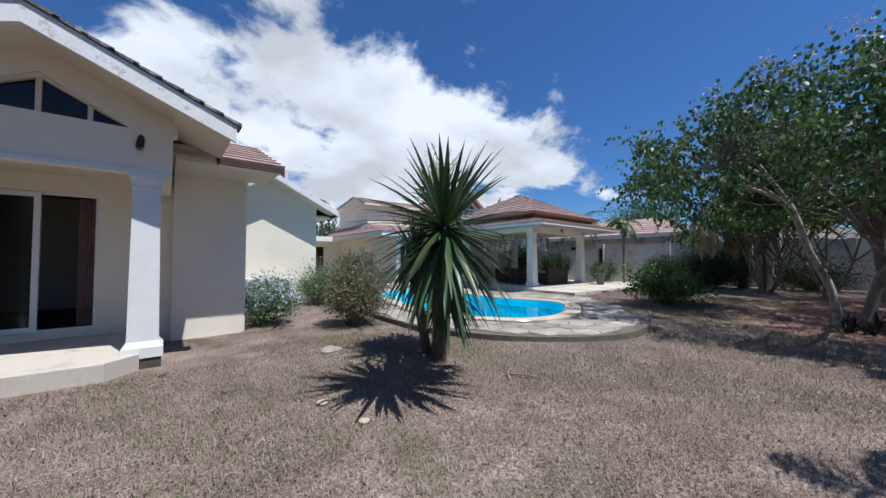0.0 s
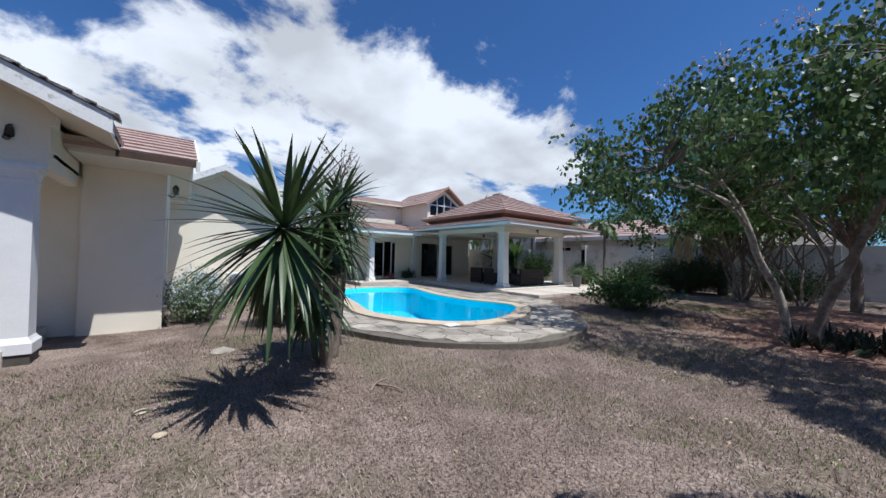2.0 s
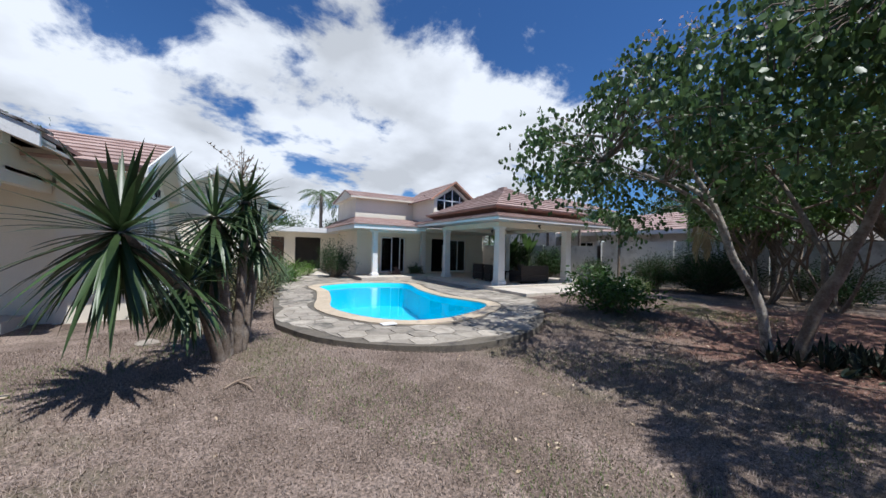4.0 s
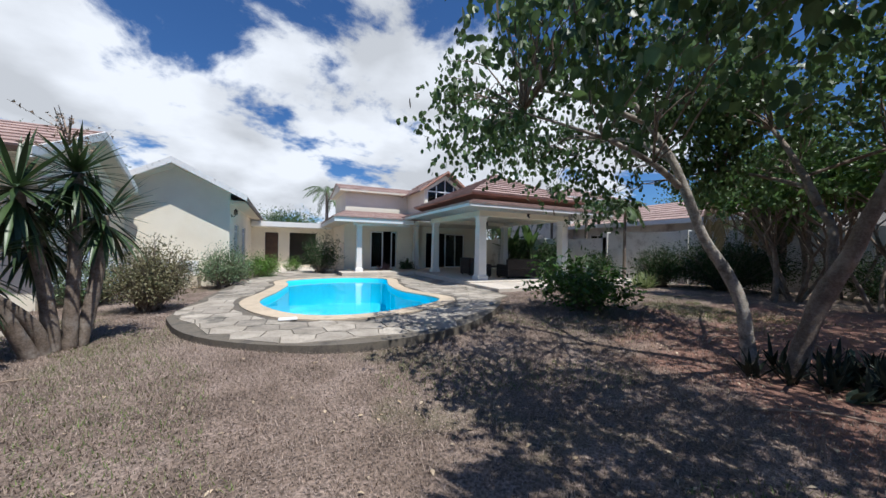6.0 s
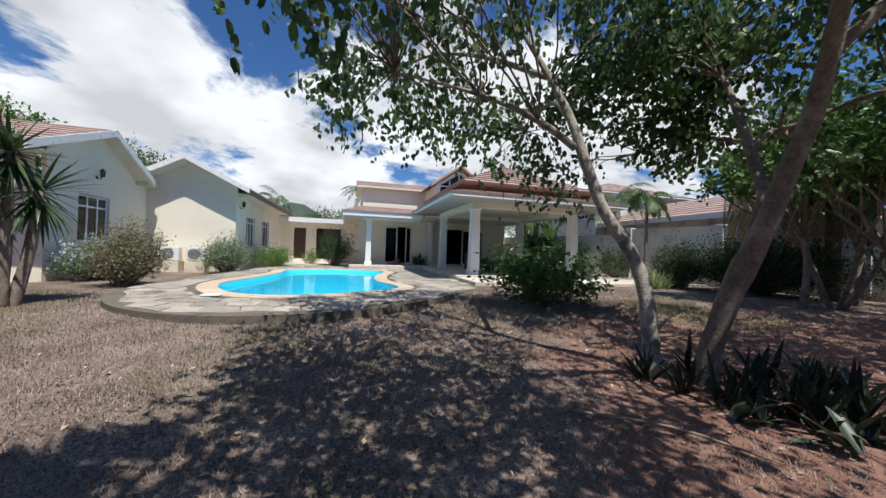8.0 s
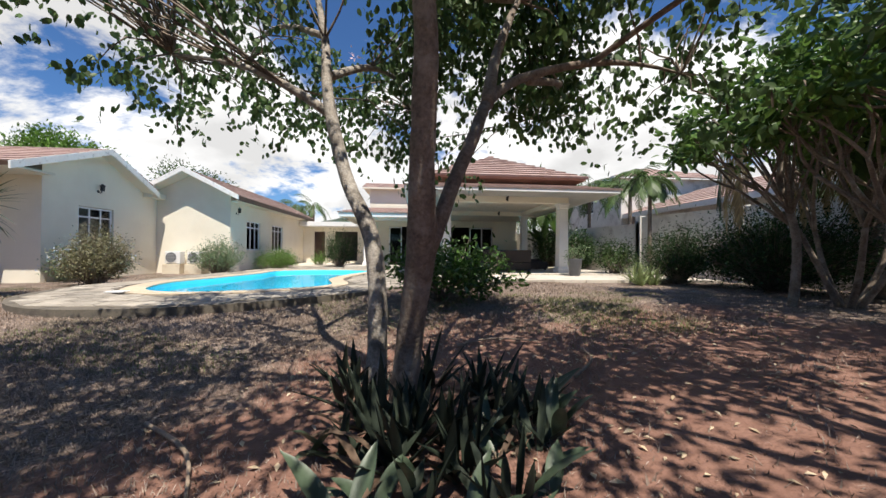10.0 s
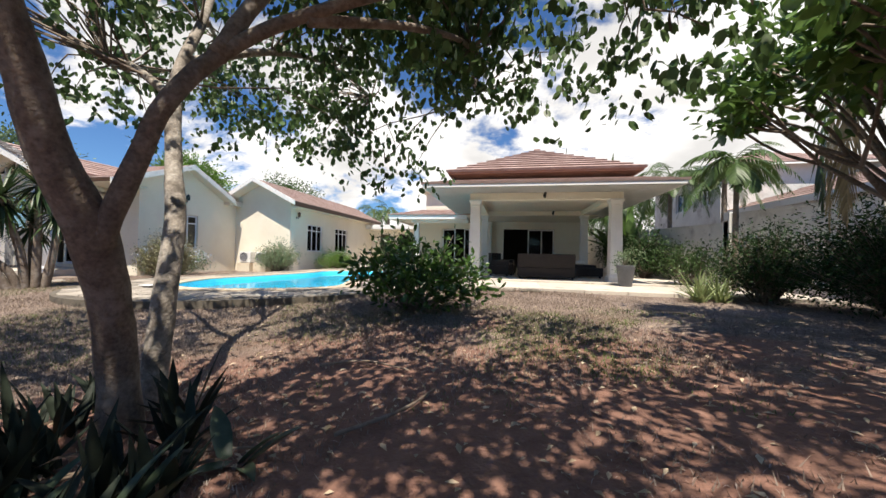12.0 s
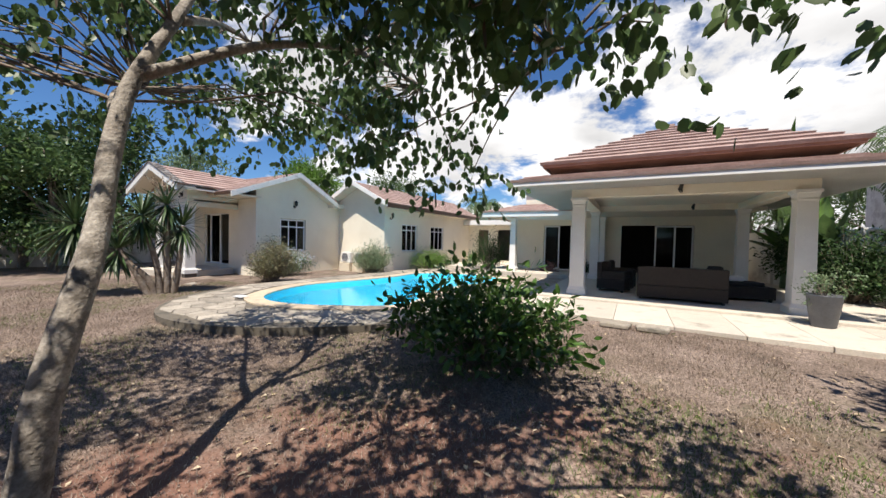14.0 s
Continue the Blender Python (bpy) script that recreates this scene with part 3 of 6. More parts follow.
# ---- pavilion terrace ----
terrace = thing("terrace", "pale concrete terrace slab in front of the pavilion", "terrace", (2.0, 2.0, 0), kind="structure")
boxed("floor_slab", M_CONCRETE, terrace, (-0.9, 6.4, -0.75, 7.75, -0.5, 0.0), "plain concrete veranda floor")
boxed("veranda_slab", M_CONCRETE, terrace, (-4.6, -0.9, 5.0, 7.75, -0.5, -0.01))
for k in range(8):
    x0 = -0.9 + 0.95 * k
    boxed("edge_slab", M_CONCRETE, terrace, (x0 + 0.003, x0 + 0.947, -2.62 - 0.03 * k, -0.76, -0.45, -0.045), bevel=0.008)
boxed("side_path", M_CONCRETE, terrace, (6.7, 8.0, -2.9, 6.0, -0.45, -0.05))


# ---- shared building parts ----
def slope(parent, a, b, c, d, courses, mat=M_TILE, lift=0.035, over=0.03):
    """Roof plane with eave a-b and ridge d-c, laid in overlapping stepped courses."""
    a, b, c, d = (Vector(p) for p in (a, b, c, d))
    nor = (b - a).cross(d - a).normalized()
    if nor.z < 0:
        nor = -nor
    for k in range(courses):
        u, v = k / courses, min(1.0, (k + 1) / courses + over / courses)
        p = [a.lerp(d, u), b.lerp(c, u), b.lerp(c, v), a.lerp(d, v)]
        if (p[2] - p[3]).length < 0.02:
            p = p[:3]
        bm = bmesh.new()
        lo = [bm.verts.new(q - nor * 0.03) for q in p]
        hi = [bm.verts.new(q + nor * (lift if i < 2 else 0.006)) for i, q in enumerate(p)]
        n = len(p)
        bm.faces.new(lo)
        bm.faces.new(list(reversed(hi)))
        for i in range(n):
            bm.faces.new([lo[i], lo[(i + 1) % n], hi[(i + 1) % n], hi[i]])
        bmesh.ops.recalc_face_normals(bm, faces=list(bm.faces))
        part("tile_course", bm, mat, parent)


def column(parent, x, y, z0, z1, w=0.3, name="column"):
    """Square tapered column with a stepped base and capital."""
    bm = bmesh.new()
    h = z1 - z0
    prof = [(w * 0.5 + 0.05, 0), (w * 0.5 + 0.05, 0.14), (w * 0.5 + 0.02, 0.18), (w * 0.5, 0.22), (w * 0.43, h - 0.24), (w * 0.47, h - 0.2), (w * 0.43, h - 0.17), (w * 0.5, h - 0.08), (w * 0.56, h - 0.07), (w * 0.56, h)]
    rings = [[bm.verts.new((x + sx * r, y + sy * r, z0 + z)) for sx, sy in ((-1, -1), (1, -1), (1, 1), (-1, 1))] for r, z in prof]
    for r0, r1 in zip(rings, rings[1:]):
        for i in range(4):
            bm.faces.new([r0[i], r0[(i + 1) % 4], r1[(i + 1) % 4], r1[i]])
    bm.faces.new(list(reversed(rings[0])))
    bm.faces.new(rings[-1])
    return part(name, bm, M_WHITE, parent, "white painted tapered column")


def window(name, parent, along, c, a0, a1, z0, z1, lights, transom=0.0, depth=0.06, frame=0.05, mat=M_FRAME):
    """A framed window in a wall along x or y at c, with upright lights and a row of small panes on top."""
    def b(bm, p, q, r, s, d0, d1):
        if along == "x":
            box(bm, p, q, c + d0, c + d1, r, s)
        else:
            box(bm, c + d0, c + d1, p, q, r, s)
    bm = bmesh.new()
    for p, q, r, s in ((a0, a1, z1 - frame, z1), (a0, a1, z0, z0 + frame), (a0, a0 + frame, z0 + frame, z1 - frame), (a1 - frame, a1, z0 + frame, z1 - frame)):
        b(bm, p, q, r, s, -depth / 2, depth / 2)
    w = part(name, bm, mat, parent, "white framed window")
    zt = z1 - transom if transom else z1
    bm = bmesh.new()
    step_ = (a1 - a0) / lights
    for k in range(1, lights):
        b(bm, a0 + k * step_ - frame * 0.45, a0 + k * step_ + frame * 0.45, z0 + frame, z1 - frame, -depth * 0.45, depth * 0.45)
    if transom:
        b(bm, a0 + frame, a1 - frame, zt - frame * 0.5, zt + frame * 0.5, -depth * 0.4, depth * 0.4)
    part("mullion", bm, mat, w)
    for k in range(lights):
        bm = bmesh.new()
        b(bm, a0 + k * step_ + 0.02, a0 + (k + 1) * step_ - 0.02, z0 + 0.02, z1 - 0.02, -0.004, 0.004)
        g = part("pane", bm, M_GLASS, w)
        g.visible_shadow = False
    return w


def wall_lantern(x, y, z, way):
    t = thing("wall_lantern", "small black metal coach lantern fixed on the wall", "wall lamp", (x, y, z), group="wall lanterns")
    w = Vector(way)
    s = Vector((-w.y, w.x, 0))
    bm = bmesh.new()
    bmesh.ops.create_cone(bm, cap_ends=True, segments=8, radius1=0.05, radius2=0.05, depth=0.02, matrix=Matrix.Translation((x, y, z)) @ w.to_track_quat("Z", "Y").to_matrix().to_4x4())
    part("back_plate", bm, M_BLACK, t)
    tube("arm", [Vector((x, y, z)), Vector((x, y, z)) + w * 0.08 + Vector((0, 0, -0.05)), Vector((x, y, z)) + w * 0.13 + Vector((0, 0, 0.02))], [0.012, 0.012, 0.012], M_BLACK, t, sides=6)
    c = Vector((x, y, z)) + w * 0.14
    bm = bmesh.new()
    bmesh.ops.create_cone(bm, cap_ends=True, segments=6, radius1=0.04, radius2=0.065, depth=0.16, matrix=Matrix.Translation(c + Vector((0, 0, 0.1))))
    part("glass_body", bm, M_GLASS, t, "clear lantern glass")
    bm = bmesh.new()
    bmesh.ops.create_cone(bm, cap_ends=True, segments=6, radius1=0.085, radius2=0.01, depth=0.09, matrix=Matrix.Translation(c + Vector((0, 0, 0.225))))
    part("cap", bm, M_BLACK, t)
    bm = bmesh.new()
    for k in range(6):
        a = k * math.pi / 3
        box(bm, c.x + 0.055 * math.cos(a) - 0.006, c.x + 0.055 * math.cos(a) + 0.006, c.y + 0.055 * math.sin(a) - 0.006, c.y + 0.055 * math.sin(a) + 0.006, c.z + 0.02, c.z + 0.19)
    part("cage", bm, M_BLACK, t)
    return t


def spot(x, y, z):
    t = thing("wall_spotlight", "dark outdoor spotlight with a clear bulb under the eave", "spotlight", (x, y, z), group="spotlights")
    bm = bmesh.new()
    bmesh.ops.create_cone(bm, cap_ends=True, segments=10, radius1=0.05, radius2=0.035, depth=0.14, matrix=Matrix.Translation((x, y - 0.06, z)) @ Euler((0.7, 0.2, 0)).to_matrix().to_4x4())
    part("lamp_housing", bm, M_BLACK, t)
    bm = bmesh.new()
    bmesh.ops.create_uvsphere(bm, u_segments=10, v_segments=8, radius=0.04, matrix=Matrix.Translation((x - 0.01, y - 0.11, z - 0.1)))
    part("bulb", bm, M_GLASS, t, smooth=True)
    boxed("bracket", M_BLACK, t, (x - 0.02, x + 0.02, y - 0.03, y + 0.03, z - 0.01, z + 0.1))


def rake(parent, axis, ridge, eave, at, depth, drop=0.22, mat=M_FASCIA):
    """A sloping barge board on a gable: from (a, z) at the ridge to (a, z) at the eave."""
    bm = bmesh.new()
    (ra, rz), (ea, ez) = ridge, eave
    if axis == "x":  # gable face seen along y, profile runs in x
        prism(bm, [(ra, at, rz), (ea, at, ez), (ea, at, ez - drop), (ra, at, rz - drop)], (0, depth, 0))
    else:
        prism(bm, [(at, ra, rz), (at, ea, ez), (at, ea, ez - drop), (at, ra, rz - drop)], (depth, 0, 0))
    part("barge_board", bm, mat, parent, "white barge board with grey weather stains")


# ---- house one: bedroom wing with two gables and a small porch ----
house = thing("house", "cream single-storey house wing with brown tiled gables and a porch", "house", (-14.5, 0.5, -0.3))
H1X = -11.9
bm = bmesh.new()
wall_cells(bm, "y", H1X - 0.2, H1X, -1.5, 2.9, -0.5, 3.05, [(-0.42, 0.86, 0.72, 2.12)])
prism(bm, [(H1X, -1.5, 3.05), (H1X, -1.5, 3.36), (H1X, 0.2, 4.02), (H1X, 2.45, 3.05)], (-0.2, 0, 0))
part("side_wall", bm, M_WALL, house)
bm = bmesh.new()
wall_cells(bm, "x", -1.5, -1.3, -13.1, H1X - 0.2, -0.5, 3.3)
part("return_wall", bm, M_WALL, house)
bm = bmesh.new()
wall_cells(bm, "x", -1.35, -1.2, -17.5, -13.1, -0.5, 3.1, [(-15.1, -14.1, 0.06, 2.32), (-16.1, -15.1, 0.06, 2.32)])
part("porch_back_wall", bm, M_WALL, house)
boxed("inner_floor", M_ROOM_SHADE, house, (-17.5, H1X - 0.2, -1.2, 2.9, -0.45, 0.02))
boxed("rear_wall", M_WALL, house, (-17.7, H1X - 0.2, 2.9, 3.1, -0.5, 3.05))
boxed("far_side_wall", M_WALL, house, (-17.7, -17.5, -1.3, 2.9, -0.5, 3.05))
boxed("inner_ceiling", M_ROOM_SHADE, house, (-17.5, H1X - 0.2, -1.2, 2.9, 2.75, 2.8))
w = window("window_frame", house, "y", H1X - 0.08, -0.40, 0.84, 0.74, 2.10, 3, transom=0.32)
window("sliding_door", house, "x", -1.31, -15.6, -14.76, 0.08, 2.3, 1, frame=0.075)
bm = bmesh.new()
wall_cells(bm, "x", -1.3, -1.24, -16.1, -14.1, 0.06, 2.32, [(-16.06, -14.14, 0.1, 2.28)])
part("door_frame", bm, M_FRAME, house, "white frame of the sliding door")
bm = bmesh.new()
for k in range(14):
    box(bm, -14.36 + 0.018 * k, -14.345 + 0.018 * k, -1.1 + 0.03 * (k % 2), -1.07 + 0.03 * (k % 2), 0.1, 2.28)
part("curtain", bm, M_CURTAIN, house, "mauve curtain gathered inside the open door")
# roof of the wing that faces the pool
EL, E1 = 2.97, 3.02
slope(house, (-17.8, -2.7, EL), (-11.45, -2.7, EL), (-11.45, 0.2, 4.12), (-17.8, 0.2, 4.12), 8)
slope(house, (-11.45, 2.3, E1 + 0.1), (-17.8, 2.3, E1 + 0.1), (-17.8, 0.2, 4.12), (-11.45, 0.2, 4.12), 8)
for e, ez in ((-2.72, EL), (2.35, E1)):
    rake(house, "y", (0.2, 4.13), (e, ez), -11.47, 0.06, 0.2)
bm = bmesh.new()
prism(bm, [(-11.47, -2.67, EL - 0.04), (-11.47, 0.2, 4.06), (-11.47, 0.2, 4.0), (-11.47, -2.65, EL - 0.1)], (-0.5, 0, 0))
prism(bm, [(-11.47, 2.3, E1 - 0.0), (-11.47, 0.2, 4.06), (-11.47, 0.2, 4.0), (-11.47, 2.2, E1 - 0.1)], (-0.5, 0, 0))
box(bm, -11.95, -11.55, 2.15, 2.9, 2.8, 3.0)
box(bm, -13.1, -11.54, -2.65, -1.502, EL - 0.12, EL - 0.06)
part("soffit", bm, M_SOFFIT, house)
boxed("eave_board", M_WOOD, house, (-12.55, -11.48, -2.74, -2.7, EL - 0.12, EL - 0.01))
# porch
PX = -14.45
boxed("porch_slab", M_CONCRETE, house, (-16.2, -13.75, -3.75, -1.35, -0.45, -0.05), "pale polished porch floor", 0.01)
bm = bmesh.new()
prism(bm, [(-13.75, -3.75, -0.45), (-13.45, -3.45, -0.45), (-13.45, -1.5, -0.45), (-13.75, -1.5, -0.45)], (0, 0, 0.4))
part("porch_slab_corner", bm, M_CONCRETE, house)
for x in (-13.42, PX * 2 + 13.42):
    column(house, x, -3.2, -0.12, 2.42, 0.34)
    boxed("column_footing", M_JOINT, house, (x - 0.2, x + 0.2, -3.4, -3.0, -0.45, -0.12))
bm = bmesh.new()
TY0, TY1 = -3.35, -3.12
wall_cells(bm, "x", TY0, TY1, -15.75, -13.15, 2.42, 3.02)
prism(bm, [(-13.62, TY0, 3.02), (-13.1, TY0, 3.02), (-13.1, TY0, 3.36), (PX, TY0, 3.9), (PX, TY0, 3.52)], (0, TY1 - TY0, 0))
prism(bm, [(-15.28, TY0, 3.02), (-15.8, TY0, 3.02), (-15.8, TY0, 3.36), (PX, TY0, 3.9), (PX, TY0, 3.52)], (0, TY1 - TY0, 0))
part("porch_gable", bm, M_WALL, house)
boxed("lintel_ledge", M_WHITE, house, (-15.75, -13.15, TY0 - 0.03, TY0, 2.40, 2.46))
bm = bmesh.new()
for x, zt in ((-14.9, 3.25), (-14.45, 3.5), (-14.0, 3.25)):
    box(bm, x - 0.025, x + 0.025, TY0 + 0.05, TY0 + 0.13, 3.02, zt)
prism(bm, [(-13.62, TY0 + 0.04, 3.02), (-13.62, TY0 + 0.04, 3.08), (PX, TY0 + 0.04, 3.54), (PX, TY0 + 0.04, 3.46)], (0, 0.1, 0))
prism(bm, [(-15.28, TY0 + 0.04, 3.02), (-15.28, TY0 + 0.04, 3.08), (PX, TY0 + 0.04, 3.54), (PX, TY0 + 0.04, 3.46)], (0, 0.1, 0))
part("gable_window_frame", bm, M_SOFFIT, house, "cream frame of the triangular gable window")
bm = bmesh.new()
prism(bm, [(-15.28, TY0 + 0.1, 3.02), (-13.62, TY0 + 0.1, 3.02), (PX, TY0 + 0.1, 3.52)], (0, 0.01, 0))
part("gable_window_pane", bm, M_GLASS, house)
boxed("gable_lining", M_SOFFIT, house, (-15.3, -13.6, -2.85, -2.8, 2.9, 3.6))
boxed("porch_ceiling", M_SOFFIT, house, (-15.75, -13.15, TY1, -1.35, 2.62, 2.68))
bm = bmesh.new()
wall_cells(bm, "y", -13.3, -13.15, TY1, -1.5, 2.42, 3.1)
part("porch_side_beam", bm, M_WALL, house)
boxed("porch_infill", M_SOFFIT, house, (-13.148, -12.56, -2.66, -1.505, 2.915, 3.1))
slope(house, (-12.5, -3.98, 3.12), (-12.5, -0.5, 3.12), (PX, -0.5, 3.95), (PX, -3.98, 3.95), 7)
slope(house, (-16.4, -0.5, 3.12), (-16.4, -3.98, 3.12), (PX, -3.98, 3.95), (PX, -0.5, 3.95), 7)
rake(house, "x", (PX, 3.99), (-12.45, 3.13), -4.03, 0.07, 0.24)
rake(house, "x", (PX, 3.99), (-16.45, 3.13), -4.03, 0.07, 0.24)
bm = bmesh.new()
prism(bm, [(PX, -3.96, 3.9), (-12.5, -3.96, 3.06), (-12.5, -3.96, 2.98), (PX, -3.96, 3.82)], (0, 0.61, 0))
prism(bm, [(PX, -3.96, 3.9), (-16.4, -3.96, 3.06), (-16.4, -3.96, 2.98), (PX, -3.96, 3.82)], (0, 0.61, 0))
prism(bm, [(-13.15, -3.96, 3.28), (-12.5, -3.96, 3.0), (-12.5, -3.96, 2.95), (-13.15, -3.96, 3.2)], (0, 2.4, 0))
part("porch_soffit", bm, M_SOFFIT, house)
for k in range(9):
    u, v = k / 9, (k + 1) / 9 + 0.03
    for e in (-12.45, -16.45):
        bm = bmesh.new()
        prism(bm, [(PX + (e - PX) * u, -4.06, 4.0 - 0.86 * u), (PX + (e - PX) * v, -4.06, 4.0 - 0.86 * v), (PX + (e - PX) * v, -4.06, 4.05 - 0.86 * v), (PX + (e - PX) * u, -4.06, 4.022 - 0.86 * u)], (0, 0.3, 0))
        part("verge_tile", bm, M_VERGE, house, "weathered grey-brown verge tile")
spot(-13.5, TY0 + 0.02, 2.85)
wall_lantern(H1X, 0.25, 2.68, (1, 0, 0))

# ---- house two: long wing with its gable to the garden ----
house2 = thing("house", "cream single-storey house wing with a gable and two white windows", "house", (-10.6, 7.0, -0.2))
H2X, G2 = -8.95, 2.9
bm = bmesh.new()
wall_cells(bm, "x", G2, G2 + 0.2, -12.2, H2X, -0.5, 3.1)
prism(bm, [(-12.2, G2, 3.1), (-8.85, G2, 3.1), (-10.55, G2, 3.98)], (0, 0.2, 0))
part("gable_wall", bm, M_WALL, house2)
bm = bmesh.new()
wall_cells(bm, "y", H2X - 0.2, H2X, G2 + 0.2, 12.6, -0.5, 2.95, [(4.3, 5.7, 0.7, 2.1), (7.1, 8.6, 0.7, 2.1)])
part("long_wall", bm, M_WALL, house2)
boxed("rear_wall", M_WALL, house2, (-12.4, H2X - 0.2, 12.4, 12.6, -0.5, 3.0))
boxed("far_wall", M_WALL, house2, (-12.4, -12.2, G2 + 0.2, 12.4, -0.5, 3.0))
boxed("inner_floor", M_ROOM_SHADE, house2, (-12.2, H2X - 0.2, G2 + 0.2, 12.4, -0.45, 0.0))
for a, b in ((4.32, 5.68), (7.12, 8.58)):
    window("window_frame", house2, "y", H2X - 0.08, a, b, 0.72, 2.1, 3, transom=0.3)
E2 = 2.98
slope(house2, (-8.4, 2.35, E2), (-8.4, 12.8, E2), (-10.55, 12.8, 4.07), (-10.55, 2.35, 4.07), 9)
slope(house2, (-12.5, 12.8, E2), (-12.5, 2.35, E2), (-10.55, 2.35, 4.07), (-10.55, 12.8, 4.07), 9)
rake(house2, "x", (-10.55, 4.12), (-8.36, E2 + 0.02), 2.3, 0.07, 0.2)
rake(house2, "x", (-10.55, 4.12), (-12.54, E2 + 0.02), 2.3, 0.07, 0.2)
bm = bmesh.new()
prism(bm, [(-10.55, 2.37, 3.95), (-8.4, 2.37, E2 - 0.06), (-8.4, 2.37, E2 - 0.12), (-10.55, 2.37, 3.88)], (0, 0.6, 0))
prism(bm, [(-10.55, 2.37, 3.95), (-12.5, 2.37, E2 - 0.06), (-12.5, 2.37, E2 - 0.12), (-10.55, 2.37, 3.88)], (0, 0.6, 0))
box(bm, H2X, -8.42, 2.97, 12.7, E2 - 0.2, E2 - 0.12)
part("soffit", bm, M_SOFFIT, house2)
boxed("eave_board", M_WOOD, house2, (-8.42, -8.36, 2.37, 12.8, E2 - 0.2, E2 - 0.02))
wall_lantern(H2X, 3.35, 2.33, (1, 0, 0))
# air conditioners on rendered plinths
for x in (-10.95, -10.1):
    pl = boxed("plinth", M_WALL_STAIN, None, (x - 0.33, x + 0.33, 2.35, 2.85, -0.4, 0.13), bevel=0.01)
    tagged(pl, "low rendered plinth carrying an air conditioner", "plinth", group="air conditioner plinths")
    ac = thing("air_conditioner", "white outdoor air conditioner unit on a rendered plinth", "air conditioner", (x, 2.6, 0.13), group="air conditioners")
    boxed("casing", M_WHITE, ac, (x - 0.29, x + 0.29, 2.45, 2.75, 0.15, 0.65), bevel=0.015)
    bm = bmesh.new()
    bmesh.ops.create_cone(bm, cap_ends=True, segments=24, radius1=0.2, radius2=0.2, depth=0.02, matrix=Matrix.Translation((x - 0.06, 2.44, 0.41)) @ Euler((math.pi / 2, 0, 0)).to_matrix().to_4x4())
    part("fan_grille", bm, M_POT, ac, "round grey fan grille")
    bm = bmesh.new()
    for k in range(7):
        box(bm, x - 0.27, x + 0.15, 2.42, 2.43, 0.22 + 0.06 * k, 0.228 + 0.06 * k)
    part("grille_wires", bm, M_FRAME, ac)
    boxed("foot", M_BLACK, ac, (x - 0.25, x - 0.19, 2.46, 2.74, 0.13, 0.15))
    boxed("foot", M_BLACK, ac, (x + 0.19, x + 0.25, 2.46, 2.74, 0.13, 0.15))

# ---- covered link between the wings ----
linkh = thing("covered_link", "flat-roofed cream link between two house wings", "passage", (-6.6, 11.8, -0.1))
bm = bmesh.new()
wall_cells(bm, "x", 12.3, 12.5, H2X, -4.1, -0.5, 2.4, [(-8.2, -7.45, 0.02, 2.08), (-6.8, -5.2, 0.02, 2.1)])
part("wall", bm, M_WALL, linkh)
boxed("roof_slab", M_WHITE, linkh, (-8.9, -4.3, 11.3, 13.6, 2.4, 2.7), bevel=0.01)
boxed("door_leaf", M_WOOD, linkh, (-8.18, -7.47, 12.36, 12.42, 0.03, 2.06))
boxed("back_wall", M_ROOM_SHADE, linkh, (H2X, -4.1, 13.5, 13.6, -0.5, 2.4))
boxed("floor_slab", M_CONCRETE, linkh, (-8.9, -4.2, 7.4, 13.5, -0.5, -0.12))

# ---- main house behind the pool ----
main = thing("house", "cream two-storey main house with veranda and brown tiled roofs", "house", (0, 9.0, 0))
bm = bmesh.new()
wall_cells(bm, "x", 7.7, 7.9, -3.9, 4.75, -0.4, 3.2, [(-2.65, -1.05, 0.05, 2.18), (0.8, 3.5, 0.05, 2.18)])
part("front_wall", bm, M_WALL, main)
boxed("west_wall", M_WALL, main, (-4.1, -3.9, 7.7, 13.5, -0.4, 3.2))
boxed("east_wall", M_WALL, main, (4.75, 4.95, 7.7, 13.5, -0.4, 3.2))
boxed("inner_floor", M_ROOM_SHADE, main, (-3.9, 4.75, 7.9, 13.5, -0.3, 0.01))
boxed("inner_wall", M_ROOM_SHADE, main, (-3.9, 4.75, 12.5, 12.6, 0, 3.2))
boxed("inner_ceiling", M_ROOM_SHADE, main, (-3.9, 4.75, 7.9, 12.5, 2.7, 2.75))
window("sliding_door", main, "x", 7.78, -2.63, -1.9, 0.06, 2.16, 1, frame=0.06)
window("sliding_door", main, "x", 7.82, -1.4, -1.07, 0.06, 2.16, 1, frame=0.05)
window("sliding_door", main, "x", 7.78, 2.1, 2.85, 0.06, 2.16, 1, frame=0.06)
window("sliding_door", main, "x", 7.82, 2.8, 3.48, 0.06, 2.16, 1, frame=0.06)
column(main, -3.65, 5.9, -0.02, 2.42, 0.28)
column(main, 0.02, 7.45, 0, 2.55, 0.3, "pilaster")
# veranda roof skirt
boxed("veranda_ceiling", M_SOFFIT, main, (-4.9, -0.95, 5.3, 7.7, 2.5, 2.56))
boxed("veranda_beam", M_WHITE, main, (-3.95, -0.95, 5.83, 6.07, 2.36, 2.52))
boxed("west_soffit", M_SOFFIT, main, (-4.9, -4.1, 7.7, 13.0, 2.5, 2.56))
bm = bmesh.new()
box(bm, -4.97, -0.95, 5.2, 5.26, 2.47, 2.68)
box(bm, -4.97, -4.91, 5.26, 13.0, 2.47, 2.68)
part("veranda_fascia", bm, M_WHITE, main)
slope(main, (-5.02, 5.15, 2.7), (-0.6, 5.15, 2.7), (0.2, 8.5, 3.35), (-3.95, 8.5, 3.35), 7)
